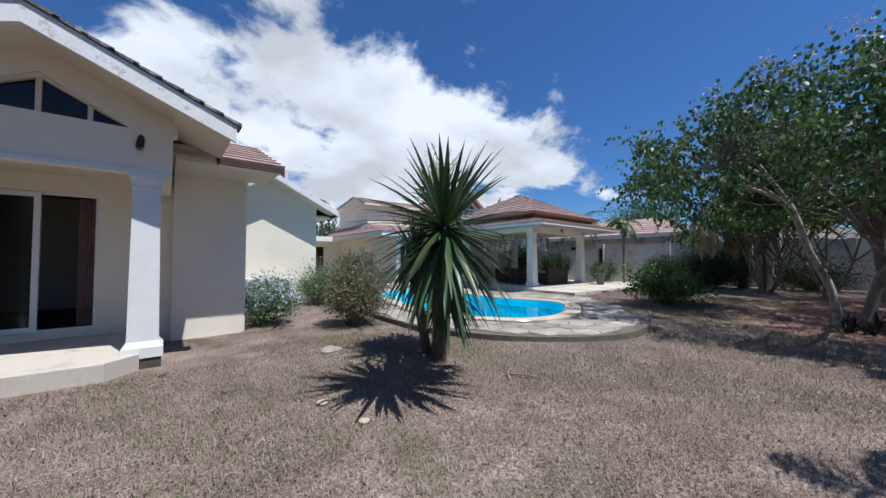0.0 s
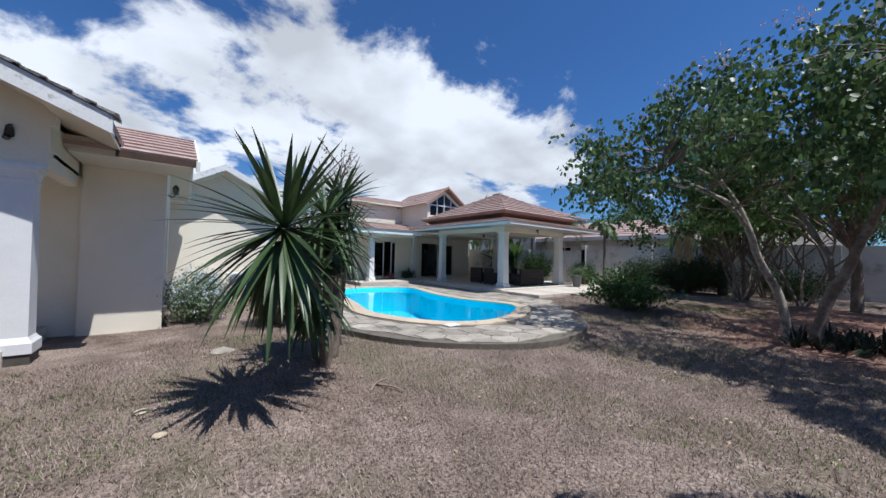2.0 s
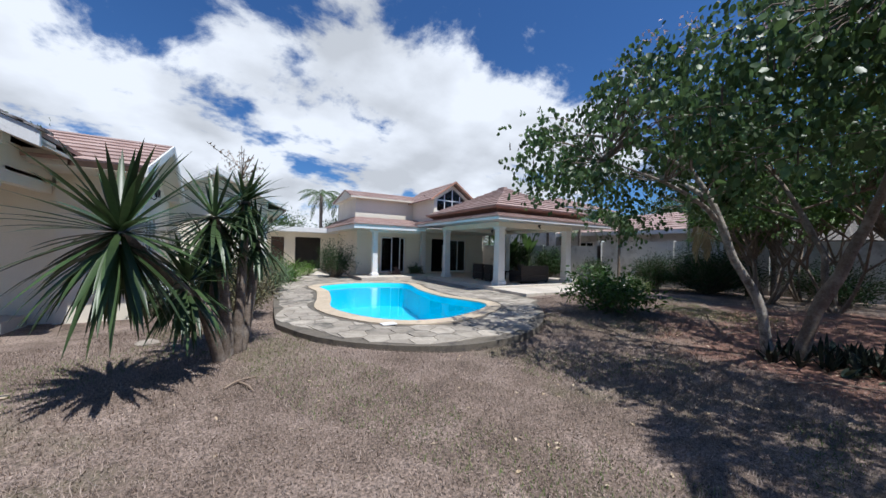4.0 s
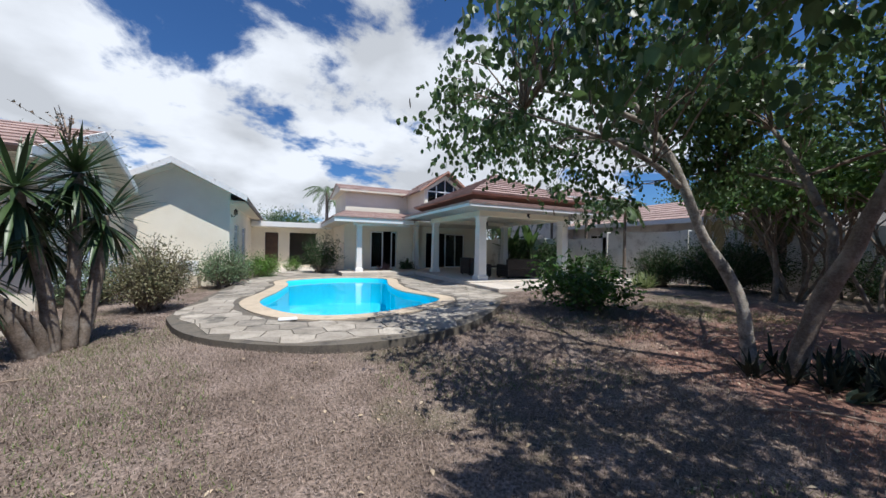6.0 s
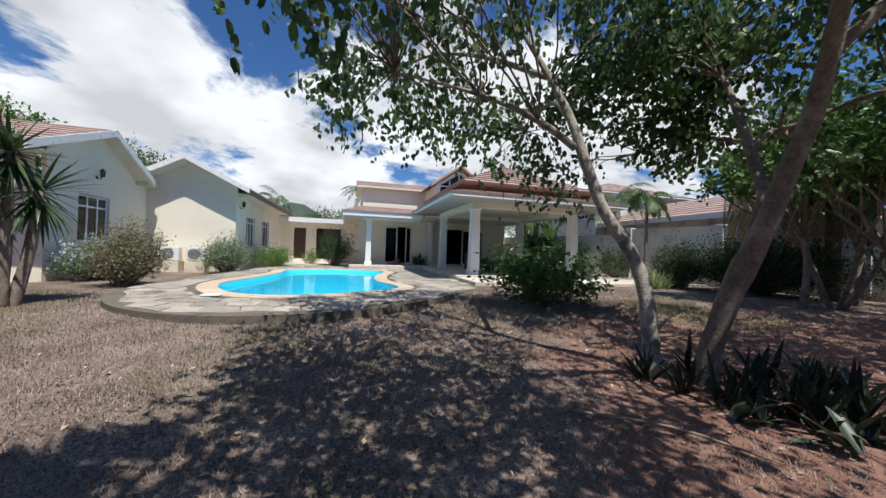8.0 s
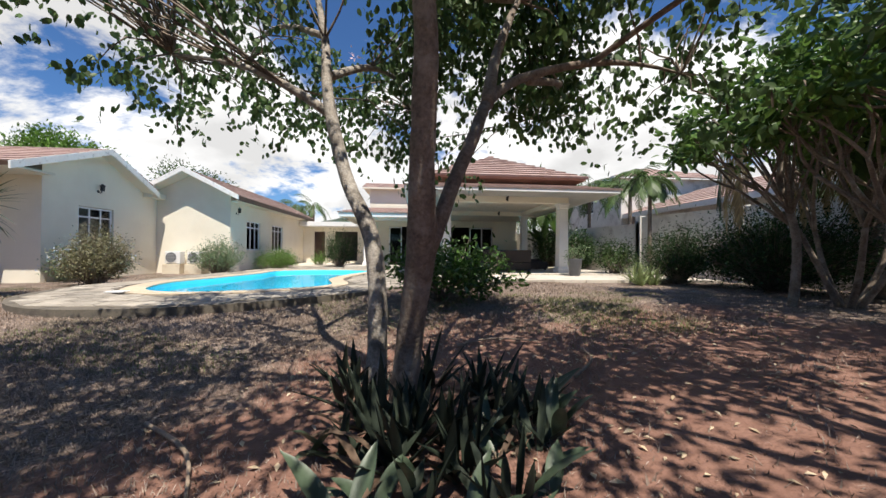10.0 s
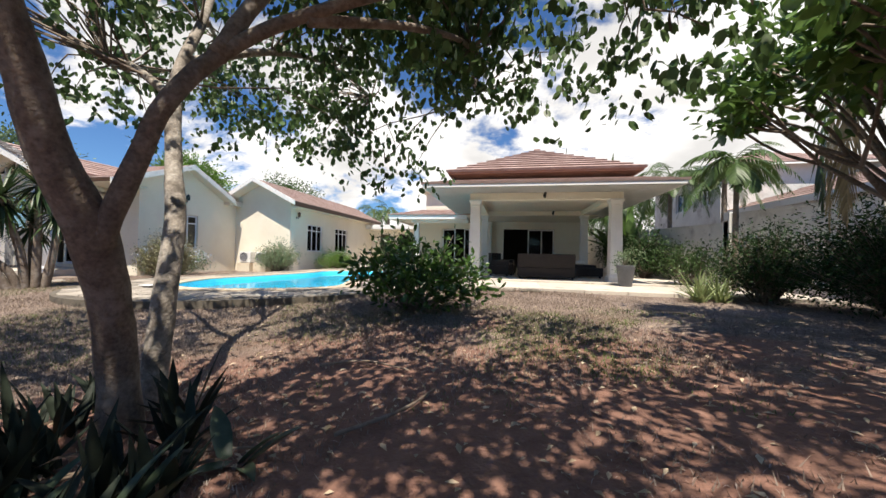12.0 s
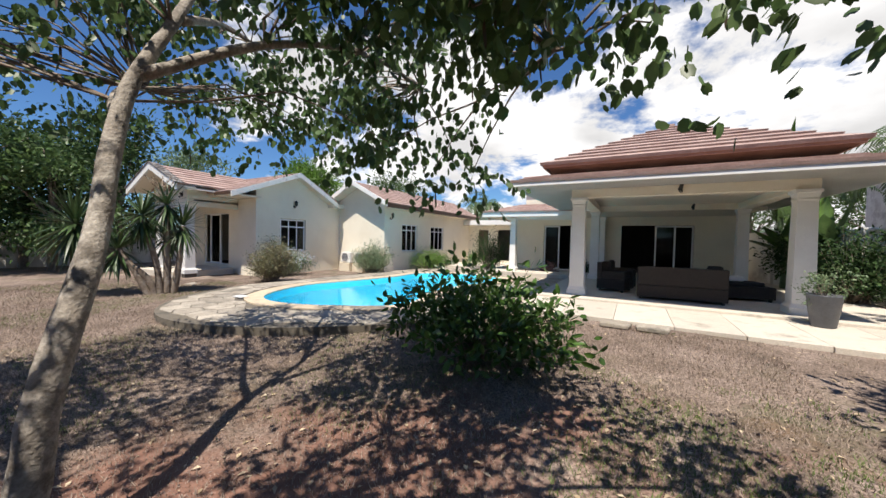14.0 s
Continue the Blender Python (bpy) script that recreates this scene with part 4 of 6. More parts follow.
slope(main, (-5.02, 13.0, 2.7), (-5.02, 5.15, 2.7), (-3.95, 8.5, 3.35), (-3.95, 13.0, 3.35), 7)
# upper storey
boxed("upper_wall", M_WALL, main, (-3.9, 0.4, 8.8, 13.0, 3.2, 4.6))
slope(main, (-4.3, 8.45, 4.58), (0.9, 8.45, 4.58), (0.9, 10.0, 5.12), (-4.3, 10.0, 5.12), 5)
slope(main, (0.9, 13.2, 4.58), (-4.3, 13.2, 4.58), (-4.3, 10.0, 5.12), (0.9, 10.0, 5.12), 5)
boxed("upper_eave_board", M_SOFFIT, main, (-4.3, 0.4, 8.42, 8.5, 4.48, 4.58))
bm = bmesh.new()
prism(bm, [(-4.25, 8.5, 4.5), (-4.25, 13.0, 4.5), (-4.25, 10.0, 5.08)], (0.35, 0, 0))
part("upper_gable_end", bm, M_WALL, main)
# dormer over the veranda roof
DX0, DX1, DXM = -0.35, 2.75, 1.2
bm = bmesh.new()
box(bm, DX0 + 0.25, DX0 + 0.45, 5.9, 10, 3.2, 4.5)
box(bm, DX1 - 0.45, DX1 - 0.25, 5.9, 10, 3.2, 4.5)
box(bm, DX0 + 0.45, DX1 - 0.45, 5.9, 6.05, 3.2, 3.75)
prism(bm, [(DX0 + 0.25, 5.9, 4.5), (DX0 + 0.5, 5.9, 4.5), (DXM, 5.9, 5.2), (DXM, 5.9, 5.42)], (0, 0.15, 0))
prism(bm, [(DX1 - 0.25, 5.9, 4.5), (DX1 - 0.5, 5.9, 4.5), (DXM, 5.9, 5.2), (DXM, 5.9, 5.42)], (0, 0.15, 0))
part("dormer_wall", bm, M_WALL, main)
slope(main, (DX0 - 0.1, 10, 4.42), (DX0 - 0.1, 5.6, 4.42), (DXM, 5.6, 5.58), (DXM, 10, 5.58), 6)
slope(main, (DX1 + 0.1, 5.6, 4.42), (DX1 + 0.1, 10, 4.42), (DXM, 10, 5.58), (DXM, 5.6, 5.58), 6)
rake(main, "x", (DXM, 5.62), (DX0 - 0.12, 4.43), 5.56, 0.05, 0.12, M_TILE_EDGE)
rake(main, "x", (DXM, 5.62), (DX1 + 0.12, 4.43), 5.56, 0.05, 0.12, M_TILE_EDGE)
dw = boxed("dormer_window", M_FRAME, main, (DX0 + 0.45, DX1 - 0.45, 5.95, 6.0, 3.75, 3.81))
bm = bmesh.new()
for x, zt in ((0.12, 4.46), (0.66, 4.8), (1.2, 5.22), (1.74, 4.8), (2.28, 4.46)):
    box(bm, x - 0.025, x + 0.025, 5.95, 6.0, 3.81, zt)
box(bm, DX0 + 0.45, DX1 - 0.45, 5.95, 6.0, 4.42, 4.48)
part("mullion", bm, M_FRAME, dw)
bm = bmesh.new()
prism(bm, [(DX0 + 0.45, 5.98, 3.8), (DX1 - 0.45, 5.98, 3.8), (DX1 - 0.5, 5.98, 4.5), (DXM, 5.98, 5.2), (DX0 + 0.5, 5.98, 4.5)], (0, 0.008, 0))
part("pane", bm, M_GLASS, dw)
# added dark board: the dormer room's shade behind its pane
boxed("dormer_back", M_ROOM_SHADE, main, (DX0 + 0.45, DX1 - 0.45, 7.5, 7.6, 3.3, 4.9))

# ---- pavilion ----
pav = thing("pavilion", "open pavilion with white columns and a two-tier brown tiled hip roof", "pavilion", (2.16, 2.25, 0))
PW, PD = 4.33, 4.5
for x, y in ((0, 0), (PW, 0), (0, PD), (PW, PD)):
    column(pav, x, y, 0, 2.55, 0.36 if y == 0 else 0.32)
bm = bmesh.new()
box(bm, -0.18, PW + 0.18, -0.16, 0.16, 2.55, 2.78)
box(bm, -0.18, PW + 0.18, PD - 0.16, PD + 0.16, 2.55, 2.78)
box(bm, -0.16, 0.16, 0.16, PD - 0.16, 2.55, 2.78)
box(bm, PW - 0.16, PW + 0.16, 0.16, PD - 0.16, 2.55, 2.78)
part("ring_beam", bm, M_WALL, pav)
boxed("inner_ceiling", M_SOFFIT, pav, (0.1, PW - 0.1, 0.1, PD - 0.1, 2.74, 2.8))
boxed("rear_ceiling", M_SOFFIT, pav, (-0.9, 4.95, PD + 0.16, 7.7, 2.56, 2.62))
LX0, LX1, LY0, LY1 = -1.4, PW + 1.25, -1.55, 7.0
bm = bmesh.new()


def skirt(bm, outer, inner, z_out, z_in):
    o = [bm.verts.new((x, y, z_out)) for x, y in outer]
    i = [bm.verts.new((x, y, z_in)) for x, y in inner]
    for k in range(4):
        bm.faces.new([o[k], o[(k + 1) % 4], i[(k + 1) % 4], i[k]])


def rect(x0, x1, y0, y1):
    return [(x0, y0), (x1, y0), (x1, y1), (x0, y1)]


skirt(bm, rect(LX0, LX1, LY0, LY1), rect(-0.16, PW + 0.16, -0.16, PD + 0.16), 2.70, 2.76)
bmesh.ops.solidify(bm, geom=list(bm.faces), thickness=0.03)
part("eave_soffit", bm, M_WHITE, pav)
bm = bmesh.new()
box(bm, LX0 - 0.02, LX1 + 0.02, LY0 - 0.05, LY0, 2.70, 2.80)
box(bm, LX0 - 0.05, LX0, LY0, LY1, 2.70, 2.80)
box(bm, LX1, LX1 + 0.05, LY0, LY1, 2.70, 2.80)
part("lower_fascia", bm, M_WHITE, pav)
UX0, UX1, UY0, UY1, UZ = -0.78, PW + 0.5, -0.7, 5.3, 3.36
slope(pav, (LX0 - 0.08, LY0 - 0.08, 2.82), (LX1 + 0.08, LY0 - 0.08, 2.82), (UX1 - 0.2, UY0 + 0.2, 3.12), (UX0 + 0.2, UY0 + 0.2, 3.12), 4)
slope(pav, (LX0 - 0.08, LY1, 2.82), (LX0 - 0.08, LY0 - 0.08, 2.82), (UX0 + 0.2, UY0 + 0.2, 3.12), (UX0 + 0.2, LY1, 3.12), 4)
slope(pav, (LX1 + 0.08, LY0 - 0.08, 2.82), (LX1 + 0.08, LY1, 2.82), (UX1 - 0.2, LY1, 3.12), (UX1 - 0.2, UY0 + 0.2, 3.12), 4)
bm = bmesh.new()
skirt(bm, rect(UX0, UX1, UY0, UY1), rect(UX0 + 0.35, UX1 - 0.35, UY0 + 0.35, UY1 - 0.35), 3.3, 3.08)
bmesh.ops.solidify(bm, geom=list(bm.faces), thickness=0.04)
part("upper_cove", bm, M_TILE_EDGE, pav, "terracotta painted cove under the upper roof")
bm = bmesh.new()
box(bm, UX0 - 0.02, UX1 + 0.02, UY0 - 0.05, UY0, 3.28, 3.36)
box(bm, UX0 - 0.05, UX0, UY0, UY1, 3.28, 3.36)
box(bm, UX1, UX1 + 0.05, UY0, UY1, 3.28, 3.36)
part("upper_fascia", bm, M_TILE_EDGE, pav)
AX, AY0, AY1, AZ = 2.1, 2.15, 2.6, 4.8
a, b, c, d = (UX0 - 0.1, UY0 - 0.1, UZ), (UX1 + 0.1, UY0 - 0.1, UZ), (UX1 + 0.1, UY1 + 0.1, UZ), (UX0 - 0.1, UY1 + 0.1, UZ)
slope(pav, a, b, (AX + 0.02, AY0, AZ), (AX - 0.02, AY0, AZ), 10, lift=0.05)
slope(pav, b, c, (AX, AY1, AZ), (AX, AY0, AZ), 10, lift=0.05)
slope(pav, c, d, (AX - 0.02, AY1, AZ), (AX + 0.02, AY1, AZ), 10, lift=0.05)
slope(pav, d, a, (AX, AY0, AZ), (AX, AY1, AZ), 10, lift=0.05)
boxed("ridge_cap", M_TILE, pav, (AX - 0.12, AX + 0.12, AY0 - 0.05, AY1 + 0.05, AZ - 0.03, AZ + 0.06), bevel=0.03)
spot(2.2, -0.16, 2.7)
spot(3.0, PD - 0.16, 2.68)


# ---- boundary walls and what stands beyond ----
def boundary(name, a, b, z0, z1, label, thick=0.16):
    t = thing(name, label, "garden wall", ((a[0] + b[0]) / 2, (a[1] + b[1]) / 2, z0), kind="structure")
    a, b = Vector((*a, 0)), Vector((*b, 0))
    d = (b - a).normalized()
    s = Vector((-d.y, d.x, 0)) * thick / 2
    bm = bmesh.new()
    prism(bm, [a - s + Vector((0, 0, z0)), b - s + Vector((0, 0, z0)), b + s + Vector((0, 0, z0)), a + s + Vector((0, 0, z0))], (0, 0, z1 - z0))
    part("wall_panel", bm, M_WHITE_WALL, t)
    bm = bmesh.new()
    s2 = s * 1.35
    prism(bm, [a - s2 + Vector((0, 0, z1)), b - s2 + Vector((0, 0, z1)), b + s2 + Vector((0, 0, z1)), a + s2 + Vector((0, 0, z1))], (0, 0, 0.05))
    part("wall_cap", bm, M_WHITE_WALL, t)
    n = max(2, int((b - a).length / 3.2))
    for k in range(n + 1):
        p = a.lerp(b, k / n)
        boxed("wall_pillar", M_WHITE_WALL, t, (p.x - 0.14, p.x + 0.14, p.y - 0.14, p.y + 0.14, z0, z1 + 0.09), bevel=0.01)
    return t


M_WHITE_WALL = material("weathered_white_wall", [(0.58, 0.56, 0.52), (0.71, 0.69, 0.65)], 1.0, 0.85, 0.15, 60, 0.06, stain=(0.36, 0.33, 0.30), stain_scale=1.2, stain_at=0.62)


def wall_x(y):
    return 7.0 + 0.27 * (3 - y)


boundary("wall_east", (wall_x(0.4), 0.4), (wall_x(-16), -16.0), -0.5, 2.1, "weathered white rendered garden wall behind the hedges")
boundary("wall_east_far", (wall_x(0.4), 0.45), (wall_x(14), 14.0), -0.5, 1.85, "lower white rendered garden wall beside the pavilion")
boundary("wall_west", (-22.5, -20.0), (-22.5, 8.0), -0.5, 1.5, "low white garden wall beyond the lawn")
boundary("wall_south", (-22.5, -20.0), (wall_x(-16), -16.0), -0.5, 2.0, "white rendered garden wall behind the lawn")

nb = thing("house", "neighbouring white house with brown tiled roofs behind the garden wall", "house", (14.0, 3.0, 0))
bm = bmesh.new()
wall_cells(bm, "y", 11.2, 11.4, -3.0, 6.0, -0.3, 3.0, [(0.5, 1.8, 1.2, 2.3), (3.4, 4.6, 1.2, 2.3)])
wall_cells(bm, "x", -3.2, -3.0, 11.2, 18.0, -0.3, 3.0)
box(bm, 11.3, 18.0, 5.8, 6.0, -0.3, 3.0)
part("lower_wall", bm, M_WHITE_WALL, nb)
bm = bmesh.new()
wall_cells(bm, "y", 10.4, 10.6, 6.0, 13.0, -0.3, 5.0, [(6.8, 7.6, 3.3, 4.4), (9.0, 10.2, 3.3, 4.4)])
wall_cells(bm, "x", 6.0, 6.2, 10.6, 18.0, -0.3, 5.0)
box(bm, 10.5, 18.0, 12.8, 13.0, -0.3, 5.0)
part("upper_wall", bm, M_WHITE_WALL, nb)
for a0, a1, z0, z1, c in ((0.52, 1.78, 1.22, 2.28, 11.3), (3.42, 4.58, 1.22, 2.28, 11.3), (6.82, 7.58, 3.32, 4.38, 10.5), (9.02, 10.18, 3.32, 4.38, 10.5)):
    window("window_frame", nb, "y", c, a0, a1, z0, z1, 2)
slope(nb, (10.5, 6.4, 2.9), (10.5, -3.9, 2.9), (14.5, -0.5, 4.3), (14.5, 5.0, 4.3), 8)
slope(nb, (10.5, -3.9, 2.9), (18.7, -3.9, 2.9), (14.5, -0.5, 4.3), (14.5, -0.5, 4.3), 8)
slope(nb, (9.8, 13.5, 5.0), (9.8, 5.6, 5.0), (13.5, 8.5, 6.2), (13.5, 10.5, 6.2), 8)
slope(nb, (9.8, 5.6, 5.0), (18.5, 5.6, 5.0), (13.5, 8.5, 6.2), (13.5, 8.5, 6.2), 8)
bm = bmesh.new()
box(bm, 10.45, 10.55, -3.9, 6.4, 2.68, 2.9)
box(bm, 10.55, 18.5, -3.95, -3.85, 2.68, 2.9)
box(bm, 9.75, 9.85, 5.6, 13.5, 4.8, 5.0)
part("eave_board", bm, M_WHITE, nb)
# added dark block in place of the shaded rooms behind the windows
boxed("inner_core", M_ROOM_SHADE, nb, (12.5, 17.5, -2.5, 12.5, -0.3, 2.8))

hut = thing("thatched_hut", "round grey thatched hut roof beyond the garden wall", "hut", (15.5, -7.2, -0.3))
bm = bmesh.new()
bmesh.ops.create_cone(bm, cap_ends=True, segments=40, radius1=3.1, radius2=0.2, depth=1.7, matrix=Matrix.Translation((15.5, -7.2, 3.15)))
bmesh.ops.subdivide_edges(bm, edges=list(bm.edges), cuts=3)
for v in bm.verts:
    v.co += Vector((random.uniform(-0.05, 0.05), random.uniform(-0.05, 0.05), random.uniform(-0.06, 0.04)))
part("thatch", bm, M_THATCH, hut)
for k in range(6):
    a = k * math.pi / 3
    tube("post", [(15.5 + 2.4 * math.cos(a), -7.2 + 2.4 * math.sin(a), -0.3), (15.5 + 2.4 * math.cos(a), -7.2 + 2.4 * math.sin(a), 2.4)], [0.08, 0.07], M_BARK, hut, sides=8)

bm = bmesh.new()
NH = 60
for k in range(NH + 1):
    x = -600 + 1200 * k / NH
    h = 22 + 46 * math.exp(-((x + 95) / 60) ** 2) + 30 * math.exp(-((x + 260) / 120) ** 2) + 8 * noise.noise(Vector((x * 0.02, 0, 0)))
    bm.verts.new((x, 560, -2)), bm.verts.new((x, 600, max(4, h)))
bm.verts.ensure_lookup_table()
for k in range(NH):
    bm.faces.new([bm.verts[2 * k], bm.verts[2 * k + 2], bm.verts[2 * k + 3], bm.verts[2 * k + 1]])
tagged(part("backdrop", bm, M_HILL), "far green hills under the clouds", "hills", kind="structure")


# ---- plants ----
def shrub(name, label, x, y, rx, ry, h, n, size, mat, seed, shape="oval", flower=None, nf=0, lift=0.0, loose=0.25, group="", hang=0.1):
    """A shrub: branching stems with leaves set on uneven shoots that reach past its body."""
    z0 = ground_z(x, y)
    t = thing(name, label, "shrub", (x, y, z0), group=group)
    rng = np.random.default_rng(seed)
    shoots = []
    for k in range(max(24, n // 34)):
        a, e = rng.uniform(0, 2 * math.pi), math.asin(rng.uniform(-0.12, 1.0))
        f = rng.uniform(0.62, 1.0 + loose)
        shoots.append((x + rx * f * math.cos(a) * math.cos(e), y + ry * f * math.sin(a) * math.cos(e), z0 + lift + h * (0.42 + 0.58 * f * math.sin(e))))
    root = np.array((x, y, z0 + 0.02))
    V, F = [], []
    for k, s in enumerate(shoots):
        s = np.array(s)
        r0 = root + rng.normal(size=3) * (0.10, 0.10, 0.0)
        side = np.cross(s - r0, rng.normal(size=3))
        side = side / (np.linalg.norm(side) + 1e-9) * 0.008
        b = len(V)
        V += [r0 - side * 1.6, r0 + side * 1.6, s + side * 0.4, s - side * 0.4]
        F.append((b, b + 1, b + 2, b + 3))
    np_mesh("branchwork", V, F, M_BARK, t)
    per = max(4, n // len(shoots))
    u = rng.uniform(0.45, 1.02, size=(len(shoots), per, 1)) ** 0.8
    pts = root[None, None] + (np.array(shoots)[:, None] - root[None, None]) * u + rng.normal(size=(len(shoots), per, 3)) * 0.13 * (rx + ry) * 0.5
    pts = pts.reshape(-1, 3)
    pts = pts[pts[:, 2] > z0 + 0.03]
    leaf_mesh("foliage", pts, size * rng.uniform(0.7, 1.25, len(pts)), mat, t, hang=hang, seed=seed + 1, shape=shape, outward=(x, y, z0 + h * 0.3))
    if nf:
        k = rng.integers(0, len(shoots), nf)
        p = np.array(shoots)[k] + rng.normal(size=(nf, 3)) * 0.07
        p[:, 2] = np.maximum(p[:, 2], z0 + 0.1)
        blooms = np.repeat(p, 5, axis=0) + rng.normal(size=(nf * 5, 3)) * 0.025
        leaf_mesh("flower_cluster", blooms, 0.045, flower, t, hang=-0.3, seed=seed + 2, shape="oval", label="small pale flower heads")
    return t


def palm(name, label, x, y, h, fronds, length, seed, trunk_r=0.12, lean=(0, 0), droop=0.9, dry=0, up=0.5, leaflet=0.5, z0=None, pairs=30, hang=0.6):
    z0 = ground_z(x, y) if z0 is None else z0
    t = thing(name, label, "palm tree", (x, y, z0))
    rnd = random.Random(seed)
    top = Vector((x + lean[0], y + lean[1], z0 + h))
    tube("trunk", [(x, y, z0 - 0.1), (x + lean[0] * 0.25, y + lean[1] * 0.25, z0 + h * 0.4), (x + lean[0] * 0.7, y + lean[1] * 0.7, z0 + h * 0.8), top], [trunk_r * 1.25, trunk_r, trunk_r * 0.9, trunk_r * 0.8], M_BARK, t, sides=10, wobble=0.06, seed=seed)
    for k in range(fronds):
        a = 2 * math.pi * k / fronds + rnd.uniform(-0.25, 0.25)
        isdry = k < dry
        e = rnd.uniform(-0.5, 0.0) if isdry else rnd.uniform(-0.1, 1.0) * up * 2
        frond_mesh("frond", top, (math.cos(a) * math.cos(e), math.sin(a) * math.cos(e), math.sin(e)), length * rnd.uniform(0.8, 1.1), M_PALM_DRY if isdry else M_PALM, t, droop=droop * rnd.uniform(0.7, 1.3), leaflet=leaflet, pairs=pairs, seed=seed * 31 + k, hang=1.2 if isdry else hang, label="yellowed dry frond" if isdry else "")
    return t


def broad_tree(name, label, x, y, h, r, n, size, mat, seed, low=0.35, z0=None, trunk=0.16):
    z0 = ground_z(x, y) if z0 is None else z0
    t = thing(name, label, "tree", (x, y, z0))
    rng = np.random.default_rng(seed)
    tube("trunk", [(x, y, z0 - 0.2), (x + 0.1, y, z0 + h * 0.25), (x - 0.1, y + 0.1, z0 + h * 0.5), (x, y, z0 + h * 0.75)], [trunk, trunk * 0.85, trunk * 0.6, trunk * 0.25], M_BARK, t, sides=8)
    cs = []
    for k in range(int(46 * (1 + r * 0.1))):
        a, e, f = rng.uniform(0, 2 * math.pi), rng.uniform(-0.9, 1.5), rng.uniform(0.45, 1.0)
        cs.append((x + r * f * math.cos(a) * math.cos(e), y + r * f * math.sin(a) * math.cos(e), z0 + h * (low + (1 - low) * 0.5) + h * (1 - low) * 0.5 * f * math.sin(e)))
    for k in range(0, len(cs), 5):
        tube("limb", [(x, y, z0 + h * 0.35), tuple((np.array((x, y, z0 + h * 0.45)) + np.array(cs[k])) / 2), cs[k]], [trunk * 0.4, trunk * 0.22, 0.02], M_BARK, t, sides=5)
    p = clump_points(rng, cs, n // len(cs), r * 0.34)
    leaf_mesh("crown", p, size * rng.uniform(0.7, 1.3, len(p)), mat, t, hang=0.2, seed=seed + 1, shape="oval", outward=(x, y, z0 + h * 0.6))
    return t


# ---- the big flowering tree beside the path ----
tree = thing("flowering_tree", "spreading tree with two trunks, drooping leaves, pods and pink flowers", "tree", (-1.35, -9.05, -0.4))
tube("trunk", [(-1.17, -9.66, -0.66), (-1.14, -9.7, -0.1), (-1.08, -9.8, 0.4), (-1.04, -9.93, 0.82), (-1.05, -10.1, 1.2), (-1.04, -10.22, 1.6), (-1.05, -10.4, 2.1), (-1.25, -10.65, 2.9), (-1.7, -10.9, 3.8), (-2.1, -11.1, 4.6)], [0.145, 0.1, 0.095, 0.104, 0.084, 0.076, 0.068, 0.056, 0.04, 0.018], M_BARK, tree, "thick brown trunk", sides=14, wobble=0.05, seed=4)
tube("trunk", [(-1.42, -9.36, -0.66), (-1.4, -9.28, -0.1), (-1.42, -9.2, 0.5), (-1.52, -9.06, 0.95), (-1.74, -8.9, 1.4), (-1.92, -8.77, 2.0), (-2.02, -8.63, 2.5), (-2.12, -8.34, 3.1), (-2.35, -7.9, 4.0), (-2.5, -7.5, 4.8)], [0.11, 0.085, 0.078, 0.074, 0.066, 0.064, 0.054, 0.045, 0.032, 0.015], M_PALE_BARK, tree, "slender pale grey trunk", sides=12, wobble=0.06, seed=5)
BRANCHES = [
    ([(-1.06, -9.88, 0.6), (-0.96, -9.92, 0.84), (-0.83, -9.88, 1.2), (-0.68, -9.84, 1.55), (-0.53, -9.65, 1.9), (-0.2, -9.45, 2.2), (0.5, -9.2, 2.5), (1.3, -8.8, 2.75), (2.0, -8.5, 2.85)], [0.07, 0.06, 0.054, 0.05, 0.046, 0.04, 0.032, 0.023, 0.012]),
    ([(-0.55, -9.68, 1.86), (-0.42, -9.45, 2.4), (-0.1, -9.0, 3.2), (0.3, -8.4, 3.9)], [0.055, 0.045, 0.03, 0.012]),
    ([(-2.0, -8.7, 2.15), (-2.45, -8.6, 2.45), (-3.1, -8.3, 2.8), (-4.1, -7.8, 3.15)], [0.05, 0.042, 0.03, 0.012]),
    ([(-2.03, -8.6, 2.55), (-1.7, -7.8, 3.1), (-1.4, -6.9, 3.4), (-1.2, -6.0, 3.35)], [0.05, 0.04, 0.028, 0.012]),
    ([(-1.12, -10.5, 2.45), (-0.6, -10.9, 3.1), (0.0, -11.4, 3.6), (0.7, -11.7, 3.85)], [0.06, 0.045, 0.03, 0.012]),
    ([(-1.35, -10.7, 3.1), (-2.3, -10.9, 3.7), (-3.3, -11.0, 4.1), (-4.3, -10.9, 4.1)], [0.055, 0.04, 0.03, 0.012]),
    ([(-2.15, -8.25, 3.2), (-2.8, -7.6, 3.7), (-3.4, -6.9, 4.0), (-3.9, -6.3, 3.95)], [0.045, 0.035, 0.025, 0.012]),
    ([(-0.15, -9.42, 2.2), (0.4, -8.8, 2.5), (0.7, -7.9, 2.85), (0.7, -7.0, 2.85)], [0.04, 0.03, 0.022, 0.01]),
    ([(-0.1, -9.0, 3.2), (-0.6, -8.0, 3.9), (-0.8, -7.1, 4.4), (-0.9, -6.5, 4.5)], [0.03, 0.026, 0.02, 0.01]),
    ([(0.5, -9.2, 2.48), (1.2, -9.9, 2.85), (2.0, -10.6, 3.1), (2.6, -11.1, 3.2)], [0.03, 0.025, 0.02, 0.01]),
]
